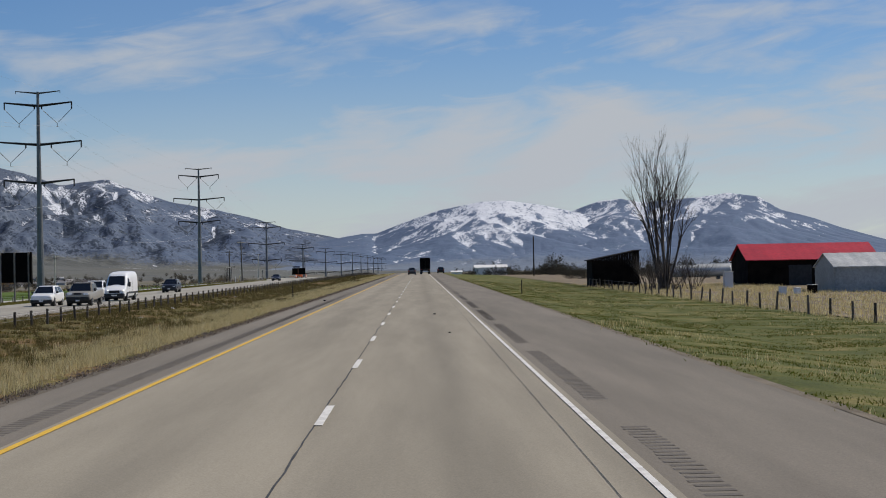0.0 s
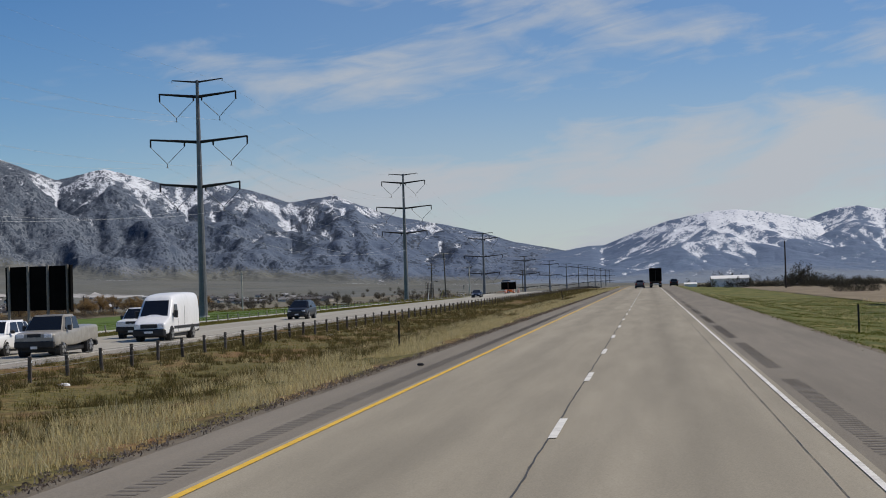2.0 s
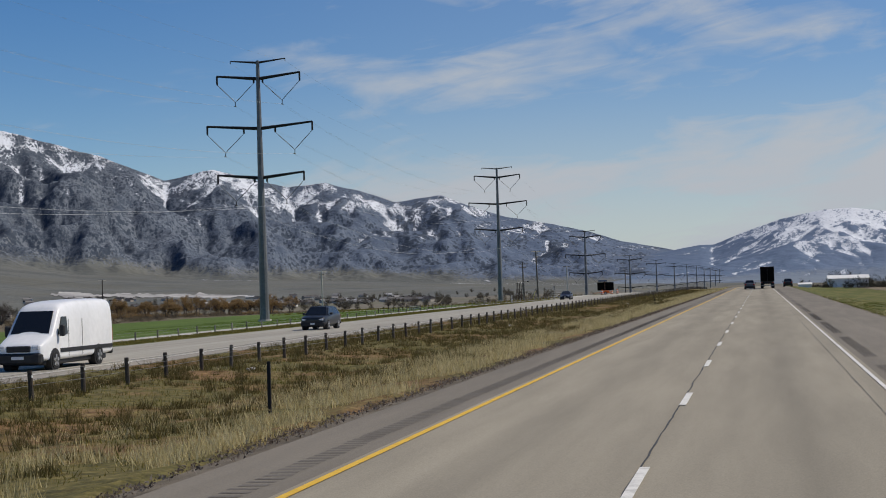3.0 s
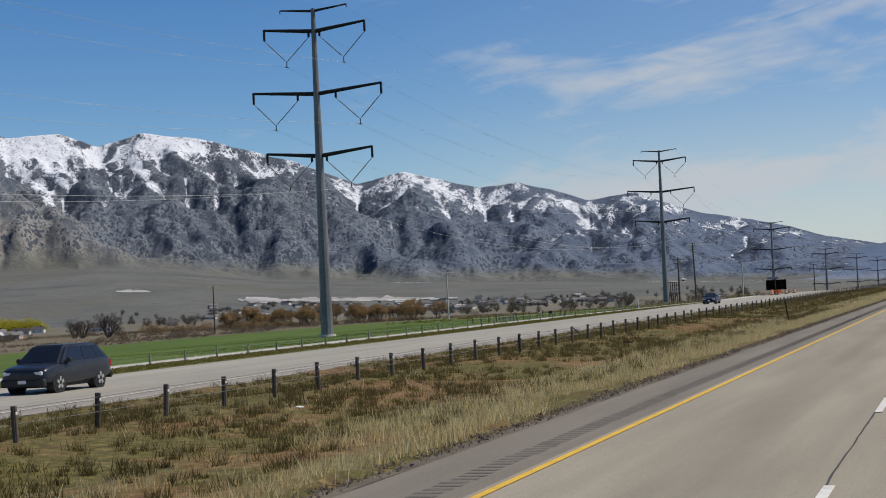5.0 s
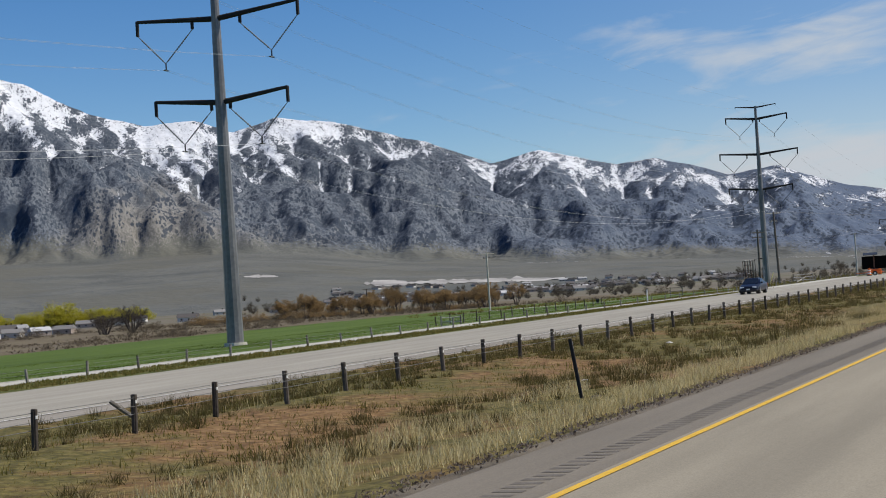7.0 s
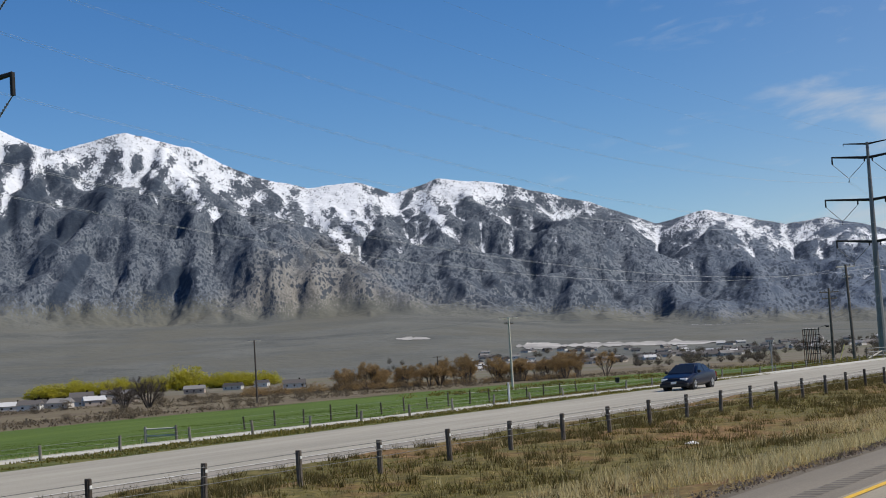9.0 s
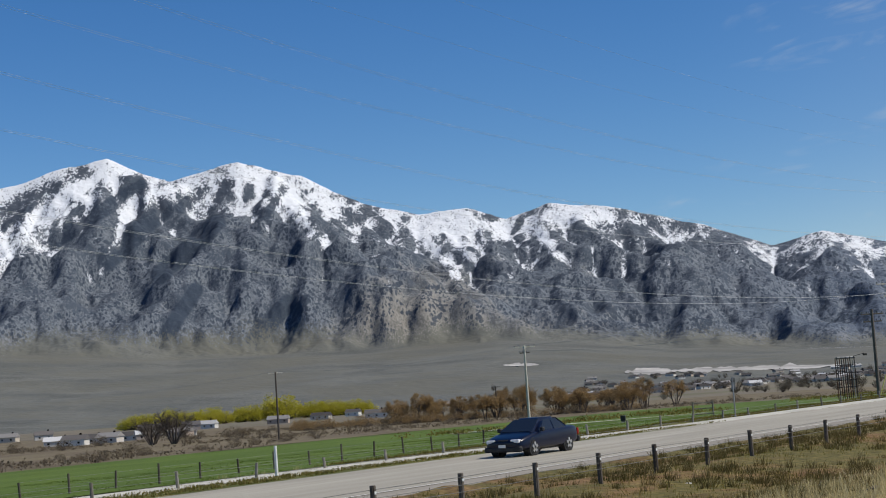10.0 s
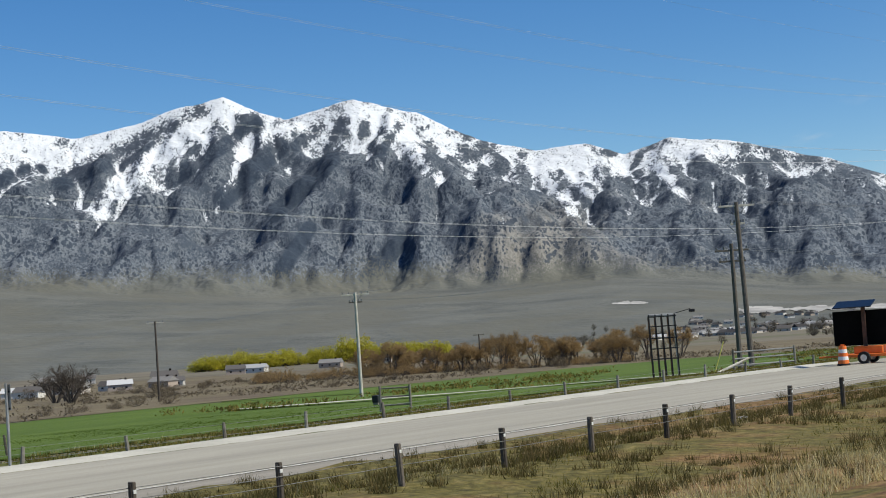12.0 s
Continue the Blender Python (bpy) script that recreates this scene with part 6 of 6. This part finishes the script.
scatter(lows, [(-268 + 2.6 * k, 640 + rng.uniform(-8, 8), rng.uniform(0.7, 1.15)) for k in range(20)] + [(-238 + 2.3 * k, 650 + rng.uniform(-9, 9), rng.uniform(0.45, 0.8)) for k in range(30)], 12)
browns = [leafy("brown_shrub", 3.2, 4.5, 40, 0.11, 60 + k, M["brownbrush"], "low brown leafless shrub on the fallow land", 0.6) for k in range(2)]
scatter(browns, [(rng.uniform(-330, -155), rng.uniform(420, 700), rng.uniform(0.35, 0.9)) for k in range(60)] + [(rng.uniform(-130, -60), rng.uniform(640, 800), rng.uniform(0.6, 1.2)) for k in range(26)] +
        [(-168 + rng.uniform(-6, 6), 470 + 4 * k, rng.uniform(0.3, 0.6)) for k in range(14)], 3)
darks = [leafy("field_tree", 8.0, 6.5, 46, 0.22, 70 + k, M["darktree"], "dark leafless tree in a distant belt", 0.7) for k in range(2)]
M["hedge"] = random_tint([(0.0, (0.020, 0.022, 0.016)), (0.6, (0.045, 0.043, 0.032)), (1.0, (0.08, 0.07, 0.05))], 0.9)
hedges = [leafy("hedge_tree", 6.0, 7.5, 46, 0.2, 80 + k, M["hedge"], "dark leafless hedgerow tree beyond the pasture", 0.7) for k in range(2)]
scatter(hedges, [(rng.uniform(24, 190), rng.uniform(620, 1100), rng.uniform(0.7, 1.5)) for k in range(110)] + [(31 + 1.7 * k, 332 + rng.uniform(-3, 3), rng.uniform(0.34, 0.45)) for k in range(4)] +
        [(rng.uniform(38, 80), rng.uniform(340, 500), rng.uniform(0.25, 0.45)) for k in range(14)] + [(15 + 1.9 * k, 480 + rng.uniform(-25, 25), rng.uniform(0.25, 0.45)) for k in range(22)], 6)
scatter(darks, [(rng.uniform(-330, -95), rng.uniform(860, 1250), rng.uniform(0.35, 0.8)) for k in range(80)] + [(HUB[0] + r * math.sin(a), HUB[1] + r * math.cos(a), rng.uniform(0.4, 1.0)) for a, r in ((radians(rng.uniform(-31, -8)), rng.uniform(1100, 1950)) for _ in range(205))], 4)


# ---- grass and scrub, too many to count ----
def blades(name, pts, height, width, lean, mat, label, rng):
    """Thin tapering blades, each an island of its own. pts: rows of x, y, size."""
    n = len(pts)
    h = height[0] + (height[1] - height[0]) * rng.random(n)
    h *= pts[:, 2]
    a = rng.random(n) * 2 * np.pi
    l = lean * h * rng.random(n)
    w = width * (0.6 + 0.8 * rng.random(n))
    b = rng.random(n) * 2 * np.pi
    base = np.array([land(x, y) for x, y in pts[:, :2]]) + 0.06
    v = np.zeros((n, 3, 3))
    v[:, 0] = np.c_[pts[:, 0] - w * np.cos(b), pts[:, 1] - w * np.sin(b), base]
    v[:, 1] = np.c_[pts[:, 0] + w * np.cos(b), pts[:, 1] + w * np.sin(b), base]
    v[:, 2] = np.c_[pts[:, 0] + l * np.cos(a), pts[:, 1] + l * np.sin(a), base + h]
    me = bpy.data.meshes.new(name)
    me.vertices.add(3 * n)
    me.vertices.foreach_set("co", v.ravel())
    me.loops.add(3 * n)
    me.loops.foreach_set("vertex_index", np.arange(3 * n, dtype=np.int32))
    me.polygons.add(n)
    me.polygons.foreach_set("loop_start", np.arange(0, 3 * n, 3, dtype=np.int32))
    me.update(calc_edges=True)
    me.materials.append(mat)
    return tagged(put(name, me), label, "grass", kind="stuff")


def tufts(rng, n, x0, x1, y0, y1, per, spread, patch, keep, bias=0.0):
    """Blade places gathered in tufts, tufts gathered in patches."""
    c = np.c_[x0 + (x1 - x0) * rng.random(n) ** (1.0 + bias), y0 + (y1 - y0) * rng.random(n)]
    f = np.array([noise.noise((x * patch, y * patch * 0.6, 7.0)) for x, y in c])
    c = c[f > keep]
    size = 0.6 + 0.8 * rng.random(len(c))
    p = np.repeat(np.c_[c, size], per, axis=0)
    p[:, :2] += rng.normal(0, spread, (len(p), 2)) * p[:, 2:3]
    return p


def clumps(name, centres, radius, height, per, leaf, mat, label, rng):
    """Low domes of many small leaf faces. centres: rows of x, y, size."""
    c = np.repeat(centres, per, axis=0)
    n = len(c)
    a, d = rng.random(n) * 2 * np.pi, np.sqrt(rng.random(n))
    base = np.repeat(np.array([land(x, y) for x, y in centres[:, :2]]), per)
    p = np.c_[c[:, 0] + radius * c[:, 2] * d * np.cos(a), c[:, 1] + radius * c[:, 2] * d * np.sin(a), base + 0.07 + height * c[:, 2] * (1 - d ** 2) * (0.35 + 0.65 * rng.random(n))]
    s = rng.normal(0, 1, (n, 3, 3)) * leaf
    s[:, 2, 2] = np.abs(s[:, 2, 2]) * 1.5
    v = p[:, None, :] + s
    me = bpy.data.meshes.new(name)
    me.vertices.add(3 * n)
    me.vertices.foreach_set("co", v.ravel())
    me.loops.add(3 * n)
    me.loops.foreach_set("vertex_index", np.arange(3 * n, dtype=np.int32))
    me.polygons.add(n)
    me.polygons.foreach_set("loop_start", np.arange(0, 3 * n, 3, dtype=np.int32))
    me.update(calc_edges=True)
    me.materials.append(mat)
    return tagged(put(name, me), label, "scrub", kind="stuff")


G = np.random.default_rng(4)
M["straw"] = random_tint([(0.0, (0.33, 0.26, 0.115)), (0.5, (0.60, 0.49, 0.24)), (1.0, (0.80, 0.69, 0.40))], 0.85)
M["olive"] = random_tint([(0.0, (0.095, 0.096, 0.018)), (0.5, (0.17, 0.152, 0.036)), (1.0, (0.28, 0.21, 0.07))], 0.85)
M["scrub"] = random_tint([(0.0, (0.055, 0.052, 0.016)), (0.5, (0.11, 0.092, 0.032)), (1.0, (0.22, 0.16, 0.068))], 0.9)
M["crop_leaf"] = random_tint([(0.0, (0.07, 0.112, 0.011)), (1.0, (0.115, 0.16, 0.022))], 0.85)
M["green"] = random_tint([(0.0, (0.06, 0.078, 0.010)), (0.6, (0.11, 0.128, 0.022)), (1.0, (0.26, 0.205, 0.075))], 0.85)
blades("dry_grass", tufts(G, 21000, -7.5, -11.4, 12, 470, 18, 0.10, 0.35, -0.12, 0.35), (0.08, 0.32), 0.008, 0.75, M["straw"], "pale dry bunch grass along the median edge", G)
blades("median_grass", tufts(G, 42000, -24.0, -8.4, 12, 460, 8, 0.12, 0.22, -0.15), (0.04, 0.14), 0.012, 0.95, M["olive"], "low olive grass on the median", G)
blades("median_straw", tufts(G, 5000, -23.5, -10.0, 12, 460, 8, 0.10, 0.3, 0.1), (0.07, 0.24), 0.009, 0.7, M["straw"], "thin dry grass among the median scrub", G)
blades("median_scrub", tufts(G, 15000, -24.2, -9.4, 12, 460, 40, 0.085, 0.30, -0.25), (0.09, 0.27), 0.009, 0.95, M["scrub"], "low dark tussocks of dry grass and scrub on the median", G)
blades("verge_grass", tufts(G, 34000, 6.05, 22, 8, 260, 8, 0.16, 0.2, -0.3), (0.02, 0.065), 0.016, 0.9, M["green"], "short green grass on the verge", G)
blades("verge_straw", tufts(G, 6000, 6.1, 22, 8, 260, 8, 0.12, 0.2, 0.1), (0.05, 0.16), 0.010, 0.7, M["straw"], "dry straw patches on the verge", G)
clumps("verge_weeds", tufts(G, 1800, 6.8, 21, 8, 240, 1, 0.1, 0.3, 0.1), 0.25, 0.16, 30, 0.02, M["green"], "small green weeds on the verge", G)
blades("far_verge_grass", tufts(G, 9000, -43.8, -36.4, 100, 395, 8, 0.14, 0.2, -0.5), (0.03, 0.10), 0.03, 0.7, M["olive"], "rough grass beside the opposite road", G)
blades("road_weeds", tufts(G, 3000, -50, -41, 375, 470, 9, 0.2, 0.2, -0.1), (0.05, 0.15), 0.03, 0.8, M["olive"], "brown weeds between the track and the field", G)
blades("field_weeds", tufts(G, 2600, -60, -51, 150, 470, 8, 0.16, 0.2, 0.15, 0.0), (0.1, 0.35), 0.016, 0.45, M["straw"], "tall dry weeds along the field edge", G)
blades("pasture_grass", tufts(G, 5000, 21.0, 45, 60, 230, 8, 0.14, 0.2, -0.3), (0.15, 0.4), 0.018, 0.5, M["straw"], "dry tan grass behind the verge fence", G)
blades("crop_leaves", tufts(G, 12000, -100, -50.5, 290, 472, 7, 0.25, 0.2, -1.0), (0.03, 0.07), 0.03, 0.9, M["crop_leaf"], "young green crop leaves", G)
M["loose_stone"] = random_tint([(0.0, (0.09, 0.068, 0.052)), (0.6, (0.19, 0.15, 0.12)), (1.0, (0.36, 0.30, 0.245))], 0.95)
clumps("edge_gravel", tufts(G, 14000, -7.7, -6.74, 12, 330, 1, 0.02, 0.3, -0.6), 0.06, 0.03, 4, 0.016, M["loose_stone"], "loose stones along the pavement edge", G)
clumps("fallow_scrub", tufts(G, 5000, -330, -150, 400, 760, 1, 0.1, 0.03, 0.05), 0.9, 0.7, 16, 0.12, M["brownbrush"], "low brown scrub on the fallow land", G)
clumps("far_scrub", tufts(G, 3000, -120, -48, 478, 700, 1, 0.1, 0.05, 0.05), 0.7, 0.5, 16, 0.1, M["olive"], "low olive scrub near the farm gate", G)


# ---- litter and stones ----
def pebble(x, y, r, mat, label, name="stone", cat="stone"):
    b = B()
    bmesh.ops.create_icosphere(b, subdivisions=2, radius=1.0)
    s = x * 3.7 + y
    for v in b.verts:
        v.co *= 1 + 0.28 * noise.noise(v.co * 1.3 + Vector((s, 0, 0)))
        v.co = Vector((v.co.x * r, v.co.y * r * 0.7, v.co.z * r * 0.45))
    me = bpy.data.meshes.new(name)
    b.to_mesh(me)
    b.free()
    me.materials.append(mat)
    ob = put(name, me, None, pose(x, y, land(x, y) + 0.05 + r * 0.2))
    tagged(ob, label, cat, "stones and litter")


rng = random.Random(21)
for k in range(34):
    x, y = rng.uniform(-22, -9.5), rng.uniform(60, 440)
    pebble(x, y, rng.uniform(0.07, 0.2), M["white_band"] if k % 3 else M["gravel"], "pale stone lying in the median scrub")
pebble(0.6, 71.3, 0.07, M["rubber"], "dark scrap of tyre rubber on the road", "tyre_scrap", "litter")
pebble(-6.1, 104.4, 0.1, M["rubber"], "dark scrap of tyre rubber on the shoulder", "tyre_scrap", "litter")
pebble(0.9, 52.0, 0.04, M["rubber"], "dark scrap of tyre rubber on the road", "tyre_scrap", "litter")


M["tread"] = plain((0.014, 0.013, 0.012), (0.035, 0.032, 0.03), 2.0, 1.0, 0.0, None, 0.05)
pebble(-14.57, 225.85, 0.23, M["tread"], "dark torn lump of tyre tread in the median grass", "tyre_scrap", "litter")
pebble(-14.2, 226.3, 0.11, M["tread"], "dark torn lump of tyre tread in the median grass", "tyre_scrap", "litter")
b = B()
rod(b, (0, 0, -0.08), (0.03, -0.72, 0.5), 0.06, 0.05, 8)
me = bpy.data.meshes.new("broken_post")
b.to_mesh(me)
b.free()
me.materials.append(M["grey_wood"])
tagged(put("broken_post", me, None, pose(-22.6, 251.8, land(-22.6, 251.8) + 0.08, 0, 0, -55)), "broken grey wooden post leaning beside the opposite shoulder", "post", "stones and litter")
